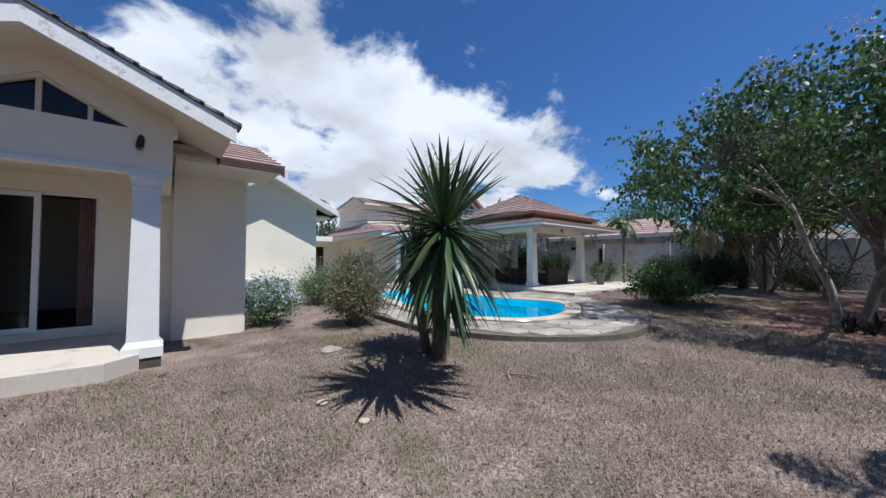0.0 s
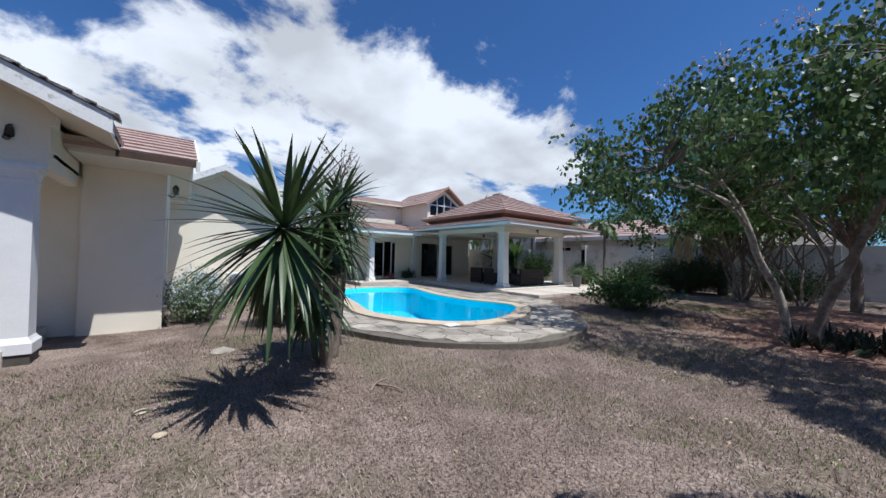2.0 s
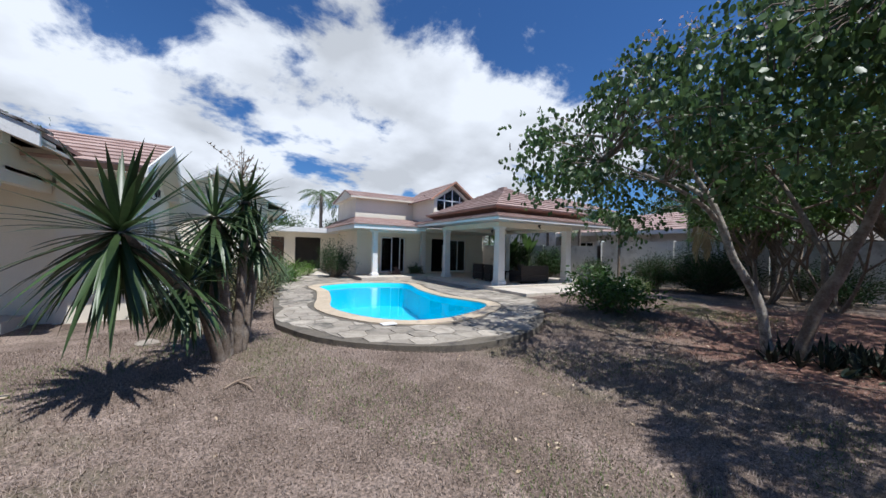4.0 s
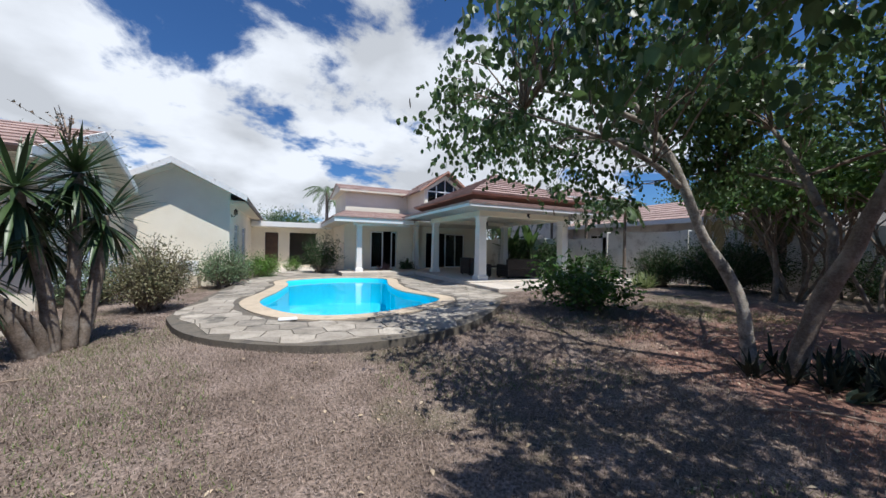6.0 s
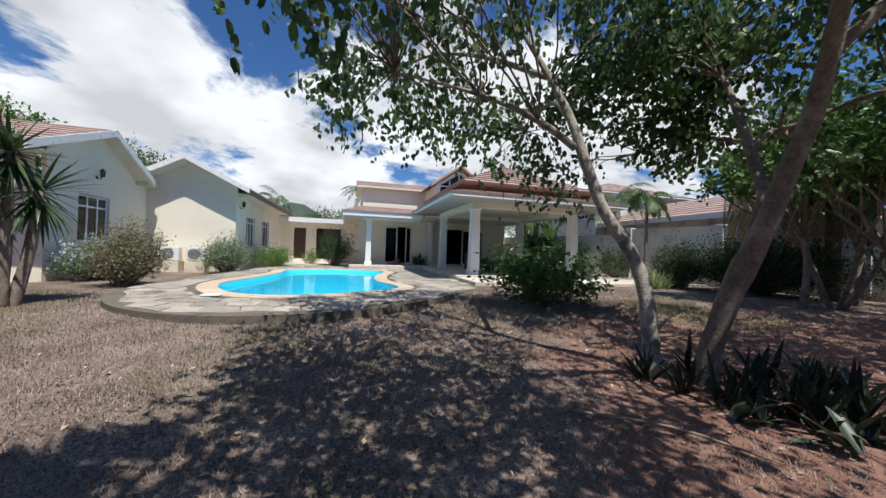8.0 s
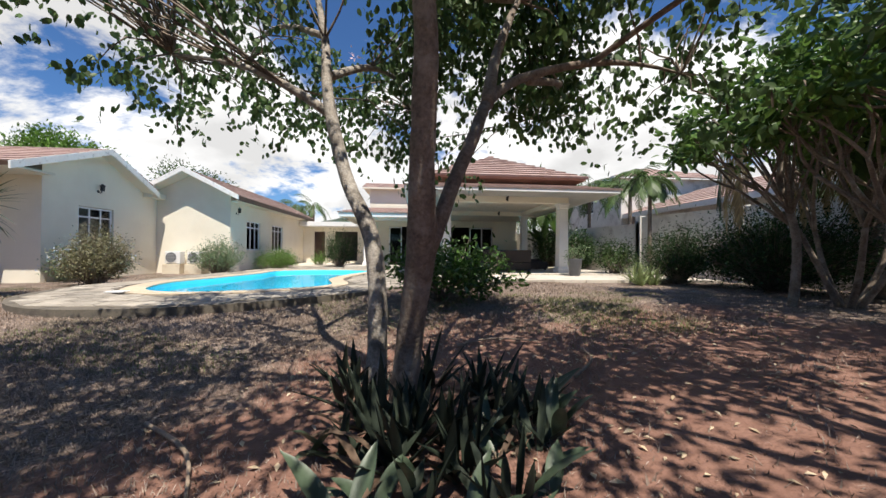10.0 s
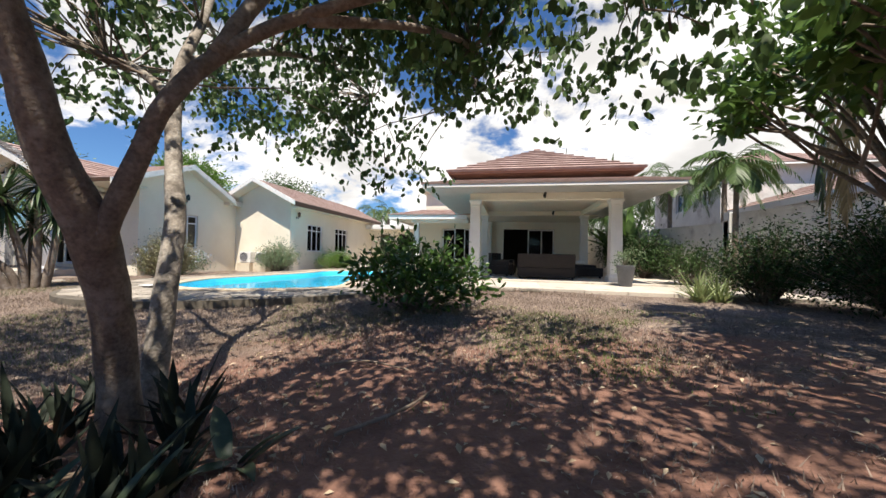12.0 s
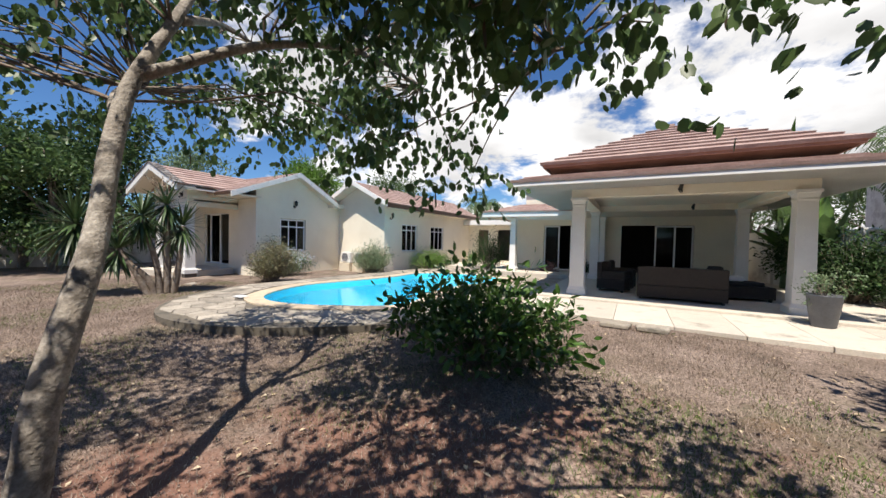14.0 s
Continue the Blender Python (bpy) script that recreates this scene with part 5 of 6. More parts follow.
for k, (p, r) in enumerate(BRANCHES):
    tube("limb", p, r, M_PALE_BARK if k in (2, 3, 6) else M_BARK, tree, sides=8, wobble=0.05, seed=20 + k)
rng = np.random.default_rng(11)
CX, CY = -1.5, -9.5
clumps = []
while len(clumps) < 430:
    a, r = rng.uniform(0, 2 * math.pi), 4.35 * math.sqrt(rng.uniform(0.02, 1))
    # the crown is lopsided: it stops short on the side of the pavilion
    edge = 1 + 0.11 * math.sin(3 * a + 0.6) + 0.06 * math.sin(7 * a) - 0.34 * math.exp(-((a - 0.75) / 0.7) ** 2)
    x, y = CX + r * edge * math.cos(a), CY + r * edge * math.sin(a)
    top_z = 6.0 - 0.12 * r * r
    low_z = 2.95 + 0.25 * math.sin(5 * a) - 0.15 * (x < -4) - 0.1 * (y < -10)
    top_z = max(top_z, low_z + 0.3)
    z = low_z + (top_z - low_z) * rng.uniform(0, 1) ** 0.9
    if noise.noise(Vector((x * 0.8, y * 0.8, z * 0.9))) < -0.05:
        continue
    clumps.append((x, y, z))
for k in range(75):
    clumps.append((rng.uniform(-5.0, -2.2), rng.uniform(-13.2, -10.2), rng.uniform(3.3, 4.7)))
clumps = np.array(clumps)
# hanging sprays on the pool side, over the path and at the outer rim
sprays = [(-1.3, -6.2, 2.75), (-1.0, -6.0, 2.4), (-0.7, -6.3, 2.2), (-1.6, -6.0, 2.6), (-0.9, -6.8, 2.6), (1.1, -7.4, 2.9), (-2.1, -6.2, 2.9), (1.6, -7.6, 2.75), (2.1, -8.0, 2.7), (-3.4, -6.0, 3.1), (-4.4, -6.7, 2.95), (-5.0, -7.9, 2.9), (-2.7, -5.6, 3.1), (2.4, -8.5, 2.55)]
sprays = np.repeat(np.array(sprays), 2, axis=0) + rng.normal(size=(28, 3)) * 0.16
reach = np.stack([rng.uniform(0.2, 2.7, 16), rng.uniform(-9.0, -7.1, 16), rng.uniform(2.6, 3.5, 16)], axis=1)
# extra clumps, mostly out of view, added so leaf shade falls on the foreground
over = np.stack([rng.uniform(-0.4, 3.2, 62), rng.uniform(-12.0, -9.3, 62), rng.uniform(3.4, 4.9, 62)], axis=1)
allc = np.concatenate([clumps, sprays, reach, over])
pts = sprig_points(rng, allc, 9, 7, 0.21)
leaf_mesh("crown", pts, 0.104 * rng.uniform(0.6, 1.2, len(pts)), M_LEAF, tree, hang=1.05, seed=12, shape="lobed")
nodes = np.concatenate([np.array(p[1:]) for p, _ in BRANCHES] + [np.array([(-1.25, -10.65, 2.9), (-1.7, -10.9, 3.8), (-2.12, -8.34, 3.1), (-2.35, -7.9, 4.0), (-2.5, -7.5, 4.8), (-2.1, -11.1, 4.6)])])
V, F = [], []
for c in allc:
    d = np.linalg.norm(nodes - c, axis=1) + 1.5 * np.maximum(0, nodes[:, 2] - c[2])
    p = nodes[d.argmin()]
    mid = (p + c) / 2 + np.array((0, 0, 0.12 * np.linalg.norm(p - c))) + rng.normal(size=3) * 0.08
    q = [p, (p + mid) / 2 + rng.normal(size=3) * 0.03, mid, (mid + c) / 2 + np.array((0, 0, 0.04)), c]
    s1 = np.cross(c - p, (0.2, 0.3, 1.0))
    s1 = s1 / (np.linalg.norm(s1) + 1e-9)
    s2 = np.cross(s1, c - p)
    s2 = s2 / (np.linalg.norm(s2) + 1e-9)
    b = len(V)
    for k, w in enumerate(q):
        rad = 0.013 * (1 - k / 5) + 0.003
        V += [w + s1 * rad, w - s1 * rad * 0.5 + s2 * rad * 0.87, w - s1 * rad * 0.5 - s2 * rad * 0.87]
    for k in range(4):
        for j in range(3):
            F.append((b + 3 * k + j, b + 3 * k + (j + 1) % 3, b + 3 * k + 3 + (j + 1) % 3, b + 3 * k + 3 + j))
tagged(np_mesh("branchwork", V, F, M_BARK, tree), kind="stuff")
# long dark pods hang below the leaves
V, F = [], []
podc = allc[(allc[:, 2] < 3.7)]
for k in range(170):
    c = podc[rng.integers(len(podc))] + rng.normal(size=3) * (0.25, 0.25, 0.1)
    ln, w, a = rng.uniform(0.14, 0.24), 0.011, rng.uniform(0, math.pi)
    s = np.array((math.cos(a), math.sin(a), 0)) * w
    b = len(V)
    V += [c, c + s + (0, 0, -ln * 0.3), c + s * 0.9 + (0.01, 0, -ln * 0.8), c + (0.015, 0, -ln), c - s * 0.9 + (0.01, 0, -ln * 0.8), c - s + (0, 0, -ln * 0.3)]
    F += [(b, b + 1, b + 2, b + 3), (b, b + 3, b + 4, b + 5)]
tagged(np_mesh("seed_pods", V, F, M_POD, tree, "long dark hanging seed pods"), kind="stuff")
hi = allc[np.argsort(-(allc[:, 2] + rng.uniform(0, 1.2, len(allc))))[:130]]
p = np.repeat(hi + np.array((0, 0, 0.24)), 12, axis=0) + rng.normal(size=(1560, 3)) * 0.085
leaf_mesh("blossom", p, 0.075, M_PINK, tree, hang=-0.2, seed=14, shape="oval", label="pale pink flower clusters")

# strap-leaved plants round the foot of the tree, their colour darkened for its shade
def strap_plant(name, label, x, y, n, ln, w, mat, seed, group, up=1.35, low=0.35, droop=0.5):
    z = ground_z(x, y)
    t = thing(name, label, "plant", (x, y, z), group=group)
    g = np.random.default_rng(seed)
    for k in range(n):
        r = 0.09 * math.sqrt(g.uniform())
        a = g.uniform(0, 6.28)
        strap_mesh("leaf", (x + r * math.cos(a), y + r * math.sin(a), z - 0.02), 1, ln * g.uniform(0.65, 1.15), w * g.uniform(0.8, 1.15), mat, t, up=up, droop=droop, seed=seed * 100 + k, low=low, fold=0.5)


PLANTS = [(-1.35, -10.05), (-1.1, -10.3), (-0.85, -10.35), (-0.55, -10.2), (-0.85, -10.6), (-1.5, -9.75), (-1.2, -10.5), (-0.6, -9.8), (-1.6, -9.4), (-0.95, -9.45), (-1.05, -10.1), (-0.4, -10.45), (-0.7, -10.85), (-1.1, -10.85), (-1.4, -10.35), (-0.35, -10.15)]
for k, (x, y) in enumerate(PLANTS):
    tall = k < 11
    strap_plant("strap_leaf_plant", "clump of upright strap leaves, coloured dark for the shade under the tree", x, y, 15 if tall else 9, 0.43 if tall else 0.3, 0.06, M_STRAP_SHADED, 60 + k, "plants round the tree", droop=0.28, up=1.5, low=0.6)
for k, (x, y) in enumerate([(-0.3, -10.3), (-0.55, -10.75), (-1.3, -10.8), (-0.9, -10.95), (-1.6, -10.3), (-0.2, -9.9), (-1.0, -10.65), (-0.65, -10.45)]):
    strap_plant("broad_leaf_plant", "loose plant with few broad grey-green leaves under the tree", x, y, 5, 0.34, 0.095, M_STRAP_PALE, 260 + k, "broad-leaved plants round the tree", droop=0.6, up=1.1, low=0.25)
for k, (x, y) in enumerate([(-1.2, -10.6), (-0.6, -10.6), (-1.5, -10.1), (-0.5, -10.0)]):
    strap_plant("withered_plant", "withered plant with limp brown leaves under the tree", x, y, 9, 0.42, 0.05, M_STRAP_DEAD, 290 + k, "withered plants round the tree", droop=1.2, up=1.0, low=0.1)

# ---- yucca group beside the lawn ----
yu = thing("yucca", "clump of tall yuccas with sword leaves and a dry flower spike", "yucca", (-9.9, -5.4, -0.3))
HEADS = [((-10.87, -6.78, 1.56), [(-9.95, -5.5, -0.4), (-10.0, -5.65, 0.15), (-10.3, -6.15, 0.75), (-10.7, -6.6, 1.3)], 92, 1.05, 0.075),
         ((-10.1, -5.75, 1.85), [(-9.9, -5.4, -0.4), (-9.95, -5.5, 0.6), (-10.05, -5.68, 1.4)], 62, 0.85, 0.065),
         ((-10.35, -6.15, 0.95), [(-9.98, -5.6, -0.4), (-10.15, -5.9, 0.4)], 55, 0.75, 0.065),
         ((-9.72, -5.35, 2.15), [(-9.8, -5.3, -0.4), (-9.75, -5.32, 0.8), (-9.72, -5.35, 1.7)], 60, 0.7, 0.06),
         ((-9.55, -5.05, 1.6), [(-9.75, -5.2, -0.4), (-9.6, -5.1, 0.7)], 50, 0.75, 0.06),
         ((-10.15, -5.2, 1.3), [(-9.95, -5.25, -0.4), (-10.1, -5.2, 0.6)], 50, 0.75, 0.06)]
for k, (head_at, stem, n, ln, w) in enumerate(HEADS):
    tube("stem", [*stem, head_at], [0.09, 0.075, 0.06, 0.06, 0.06][:len(stem) + 1], M_BARK, yu, sides=10, wobble=0.08, seed=70 + k)
    strap_mesh("leaf_crown", head_at, n, ln, w, M_YUCCA, yu, up=1.3, droop=0.3, seed=80 + k, low=-0.75)
    strap_mesh("hanging_leaves", (head_at[0], head_at[1], head_at[2] - 0.12), int(n * 0.7), ln * 1.05, w, M_YUCCA, yu, up=-0.3, droop=0.8, seed=90 + k, low=-1.25)
V, F = [], []
rngs = np.random.default_rng(17)
base = np.array((-9.78, -5.42, 2.3))
for k in range(26):
    a, e = rngs.uniform(0, 6.28), rngs.uniform(0.2, 1.3)
    d = np.array((math.cos(a) * math.cos(e), math.sin(a) * math.cos(e), math.sin(e)))
    s = base + np.array((0, 0, rngs.uniform(0, 0.35)))
    q = s + d * rngs.uniform(0.3, 0.6)
    side = np.cross(d, (0, 0, 1)) * 0.012
    b = len(V)
    V += [s - side, s + side, q + side * 0.6, q - side * 0.6]
    F.append((b, b + 1, b + 2, b + 3))
    for j in range(9):
        c = s + (q - s) * (0.2 + 0.09 * j) + rngs.normal(size=3) * 0.012
        b = len(V)
        o = rngs.normal(size=(3, 3)) * 0.018
        V += [c + o[0], c + o[1], c + o[2], c + o[0] + (0, 0, 0.002)]
        F.append((b, b + 1, b + 2, b + 3))
np_mesh("flower_spike", V, F, M_TWIG, yu, "dry brown branching flower spike")

# ---- shrubs ----
shrub("flowering_bush", "pale blue flowering bush against the house wall", -11.25, -0.65, 0.62, 1.2, 1.0, 5600, 0.065, M_LEAF_GREY, 100, flower=M_FLOWER, nf=420)
shrub("dry_bush", "tall half-dry brownish bush beside the pool paving", -9.75, -2.25, 0.7, 0.7, 1.5, 9000, 0.06, M_LEAF_DRY, 110)
shrub("bush", "rounded grey-green bush beside the air conditioners", -9.0, 2.1, 0.85, 0.75, 1.5, 6500, 0.06, M_LEAF_GREY, 120)
shrub("bush", "low variegated green bush under the windows", -8.1, 5.5, 0.85, 0.95, 1.05, 5500, 0.065, M_LEAF_BRIGHT, 130)
shrub("bush", "small green bush under the far window", -8.3, 7.6, 0.5, 0.7, 0.8, 1500, 0.06, M_LEAF, 140)
shrub("bush", "small yellow-green bush at the covered link", -6.7, 8.2, 0.55, 0.5, 1.0, 1500, 0.06, M_LEAF_BRIGHT, 150)
shrub("climber", "tall dark green climber beside the veranda column", -5.35, 7.3, 1.0, 0.8, 2.1, 6000, 0.075, M_LEAF_DARK, 160)
shrub("bush", "wide dark green bush with long loose shoots on the lawn", -0.5, -5.6, 0.82, 0.78, 0.98, 2700, 0.13, M_LAWN_BUSH, 170, loose=0.95)
shrub("bush", "dense dark green round bush by the garden wall", 6.3, -3.2, 0.8, 0.8, 1.5, 9000, 0.062, M_LEAF_DARK, 180)
shrub("hedge", "large feathery dark green hedge along the garden wall", 7.3, -4.9, 1.35, 1.9, 1.8, 26000, 0.062, M_LEAF_DARK, 190)
shrub("bush", "green bush beside the pavilion path", 6.2, -0.4, 0.8, 0.8, 1.35, 3000, 0.08, M_LEAF, 200)
shrub("bush", "dark clipped bush in the shade of the garden wall", 8.6, -8.3, 0.9, 1.6, 1.5, 5200, 0.07, M_LEAF_DARK, 205)
shrub("bush", "dark bush in the shade of the trees", 7.5, -8.7, 0.7, 0.7, 0.9, 1800, 0.07, M_LEAF_DARK, 206)
shrub("red_leaf_plant", "small red-leaved plant on the veranda edge", -2.1, 6.6, 0.35, 0.3, 0.6, 420, 0.1, M_CURTAIN, 210)
shrub("bush", "dark potted bush beside the sliding door", -0.7, 6.9, 0.45, 0.4, 0.75, 1100, 0.08, M_LEAF_DARK, 215)
for k, (x, y) in enumerate([(5.15, -3.1), (5.4, -3.4), (5.0, -3.45), (5.5, -2.95)]):
    strap_plant("striped_grass_clump", "clump of bright yellow-green strap grass by the path", x, y, 34, 0.7, 0.04, M_STRIPE, 220 + k, "grass clumps by the path", up=1.45, low=0.5, droop=0.6)

# ---- palms, plumeria and far trees ----
palm("palm_tree", "slim palm beside the garden wall", 6.9, -1.2, 3.4, 14, 1.4, 301, trunk_r=0.065, leaflet=0.42, droop=1.2)
palm("coconut_palm", "coconut palm with long drooping and dry fronds", 8.1, -6.1, 4.6, 20, 3.4, 302, trunk_r=0.16, lean=(-0.5, -0.3), dry=6, leaflet=0.8, droop=1.4, pairs=44)
coco = scene.objects["coconut_palm"]
for k, (w, ln) in enumerate([((-0.85, 0.35, 0.12), 3.7), ((-0.75, 0.6, 0.3), 3.5), ((-0.6, -0.3, 0.2), 3.2), ((-0.95, 0.1, 0.45), 3.4), ((-0.5, 0.8, 0.2), 3.2)]):
    frond_mesh("frond", (7.55, -6.4, 4.45), w, ln, M_PALM_DRY if k < 2 else M_PALM, coco, droop=1.7, leaflet=0.85, pairs=46, seed=700 + k, hang=1.1)
palm("coconut_palm", "tall coconut palm over the end of the path", 4.6, -12.2, 4.9, 18, 3.0, 303, trunk_r=0.15, lean=(-0.3, 0.4), dry=2, leaflet=0.8, droop=1.2, pairs=40)
palm("coconut_palm", "coconut palm beside the path that shades the lawn", -5.5, -13.7, 5.2, 16, 1.9, 312, trunk_r=0.15, lean=(-0.2, 0.6), leaflet=0.7, droop=0.8, pairs=36)
palm("coconut_palm", "young leaning coconut palm beside the start of the path", -9.5, -13.4, 4.4, 14, 2.1, 313, trunk_r=0.11, lean=(0.4, 1.2), leaflet=0.5, droop=0.9, pairs=30)
palm("palm_tree", "tall palm behind the pavilion", 7.6, 4.2, 4.3, 18, 2.6, 304, trunk_r=0.09, leaflet=0.5)
palm("palm_tree", "tall palm behind the pavilion", 8.7, 2.6, 3.9, 18, 2.5, 305, trunk_r=0.09, leaflet=0.5)
palm("palm_tree", "tall palm behind the pavilion", 6.6, 7.2, 3.8, 16, 2.4, 306, trunk_r=0.08, leaflet=0.5)
palm("palm_tree", "far palm behind the house", -11.0, 21.5, 5.4, 14, 2.6, 307, trunk_r=0.15, leaflet=0.6)
palm("palm_tree", "far palm behind the house", -13.2, 23.0, 5.6, 14, 2.6, 308, trunk_r=0.15, leaflet=0.6)
palm("palm_tree", "far palm behind the main house", -3.6, 21.0, 6.6, 14, 2.6, 309, trunk_r=0.15, leaflet=0.6)
palm("palm_tree", "far palm behind the main house", -1.2, 24.0, 6.6, 14, 2.6, 310, trunk_r=0.15, leaflet=0.6)
palm("palm_tree", "low bushy palm near the garden wall", 10.2, -4.0, 2.4, 12, 1.8, 311, trunk_r=0.1, leaflet=0.5)


def banana(x, y, z0, h, seed):
    t = thing("banana_plant", "banana plant with torn upright leaves", "banana plant", (x, y, z0))
    rng2 = np.random.default_rng(seed)
    tube("stem", [(x, y, z0), (x, y, z0 + h * 0.55)], [0.13, 0.09], M_LEAF_GREY, t, sides=8)
    for k in range(7):
        a, e = rng2.uniform(0, 6.28), rng2.uniform(0.5, 1.35)
        strap_mesh("leaf", (x, y, z0 + h * 0.5), 1, h * 0.6, 0.42, M_PLUM if k % 2 else M_LEAF, t, up=e + 0.02, low=e, droop=0.45, seed=seed * 7 + k, fold=0.5)
    return t


banana(6.4, 8.8, -0.2, 5.8, 41)
banana(7.4, 9.4, -0.2, 5.0, 42)
banana(5.7, 5.6, -0.1, 2.6, 43)
banana(6.3, 4.6, -0.1, 2.9, 44)


def plumeria(name, label, x, y, h, r, seed, arms=9, z0=None, bias=(0, 0)):
    z0 = ground_z(x, y) if z0 is None else z0
    t = thing(name, label, "tree", (x, y, z0))
    rnd = random.Random(seed)
    tips = []

    def grow(p, d, ln, rad, depth):
        q = p + d * ln + Vector((rnd.uniform(-0.05, 0.05), rnd.uniform(-0.05, 0.05), 0))
        mid = (p + q) / 2 + Vector((rnd.uniform(-0.05, 0.05), rnd.uniform(-0.05, 0.05), -0.03))
        tube("branch", [p, mid, q], [rad, rad * 0.85, rad * 0.7], M_BARK, t, sides=7)
        if depth == 0:
            tips.append(tuple(q))
            return
        for _ in range(rnd.choice((2, 3)) if depth < 3 else 3):
            e = (d + Vector((rnd.uniform(-0.8, 0.8) + bias[0], rnd.uniform(-0.8, 0.8) + bias[1], rnd.uniform(0.0, 0.5)))).normalized()
            grow(q, e, ln * rnd.uniform(0.6, 0.85), rad * 0.68, depth - 1)
    for k in range(arms):
        a = 2 * math.pi * k / arms + rnd.uniform(-0.3, 0.3)
        grow(Vector((x + 0.1 * math.cos(a), y + 0.1 * math.sin(a), z0 - 0.05)), Vector((0.42 * math.cos(a), 0.42 * math.sin(a), 1)).normalized(), h * 0.4, 0.05, 3)
    V = np.concatenate([np.repeat(np.array([tp]), 18, axis=0) for tp in tips]) + np.random.default_rng(seed).normal(size=(18 * len(tips), 3)) * 0.09
    leaf_mesh("leaves", V, 0.21 * np.random.default_rng(seed + 5).uniform(0.7, 1.2, len(V)), M_PLUM, t, hang=0.15, seed=seed + 2, shape="oval")
    return t


plumeria("plumeria_tree", "many-stemmed plumeria with long leaves in rosettes", 6.0, -7.2, 3.6, 2.0, 51, arms=5, bias=(-0.12, 0.0))
plumeria("plumeria_tree", "many-stemmed plumeria beside the garden wall", 7.9, -7.6, 3.8, 2.0, 52, arms=4)
plumeria("plumeria_tree", "low plumeria reaching over the path", 5.3, -8.9, 3.5, 2.0, 53, arms=3, bias=(-0.2, 0.05))
for k, (x, y, h, r, m) in enumerate([(-19.8, -8.6, 6.6, 3.2, M_LEAF_DARK), (-21.5, -5.8, 6.0, 2.6, M_LEAF), (-19.0, -12.5, 6.5, 3.2, M_LEAF_DARK), (-20.0, 7.8, 7.4, 2.2, M_LEAF_BRIGHT), (-27, 13, 8.5, 3.2, M_LEAF_GREY), (-20, 18, 8.0, 3.0, M_LEAF), (-29, 4, 8, 3.0, M_LEAF_GREY),
                                     (14, 20, 6.0, 3.5, M_LEAF), (20, 14, 6.0, 3.5, M_LEAF_DARK), (9, 24, 5.6, 3.5, M_LEAF), (-7, 30, 5.0, 4, M_LEAF), (2, 30, 5.5, 4, M_LEAF_DARK), (24, 4, 7, 4, M_LEAF), (20, -12, 6.5, 3.5, M_LEAF_DARK), (14.0, -13, 6.5, 3.0, M_LEAF)]):
    broad_tree("tree", "leafy green tree beyond the garden wall", x, y, h, r, 6500, 0.2, m, 400 + k, 0.06 if x < -18.5 and y < 0 else 0.3)
# dense trees by the path; the last two are added to shade the lawn's edge
broad_tree("tree", "leafy tree at the garden's edge", 8.2, -11.5, 6.0, 2.6, 5200, 0.13, M_LEAF, 431, 0.35)
broad_tree("tree", "leafy tree over the end of the path", 4.9, -10.1, 5.3, 2.2, 4300, 0.14, M_LEAF, 432, 0.55)
# these two stand out of view and only block sun from the ground
broad_tree("tree", "unseen leafy tree added behind the path for its shade", -2.6, -15.4, 5.6, 3.1, 3000, 0.14, M_LEAF, 433, 0.5)
broad_tree("tree", "leafy tree added above the path, mostly out of view, for its shade", 1.9, -12.7, 5.4, 2.2, 1100, 0.13, M_LEAF, 434, 0.55)
shrub("bush", "tall dark green bush behind the pavilion", 6.2, 2.8, 0.8, 1.0, 1.9, 4200, 0.11, M_LEAF_DARK, 440)
shrub("bush", "tall dark green bush behind the pavilion", 6.1, 5.2, 1.0, 1.2, 2.4, 4200, 0.11, M_LEAF_DARK, 441)
broad_tree("tree", "slender tree with large light green leaves over the path", 5.1, -7.1, 4.4, 1.6, 2600, 0.17, M_PLUM, 436, 0.5, trunk=0.07)
broad_tree("tree", "slender tree with large light green leaves by the wall", 7.2, -7.0, 4.6, 1.7, 2400, 0.17, M_PLUM, 437, 0.5, trunk=0.08)
for k, (r0, w, ln, m) in enumerate([((6.5, -5.3, 4.1), (-0.8, 0.45, 0.1), 3.2, M_PALM_DRY), ((6.4, -5.5, 4.0), (-0.8, 0.1, 0.05), 3.0, M_PALM_DRY), ((6.5, -5.2, 4.15), (-0.5, 0.7, 0.3), 3.0, M_PALM)]):
    frond_mesh("frond", r0, w, ln, m, coco, droop=2.4, leaflet=0.8, pairs=46, seed=720 + k, hang=1.3)
broad_tree("tree", "tall dense dark green tree behind the house", -20.6, -3.0, 7.2, 2.8, 9000, 0.2, M_LEAF_DARK, 451, 0.06)
broad_tree("tree", "bright leafy tree behind the house", -19.4, -5.4, 5.6, 2.2, 7000, 0.18, M_LEAF, 452, 0.06)


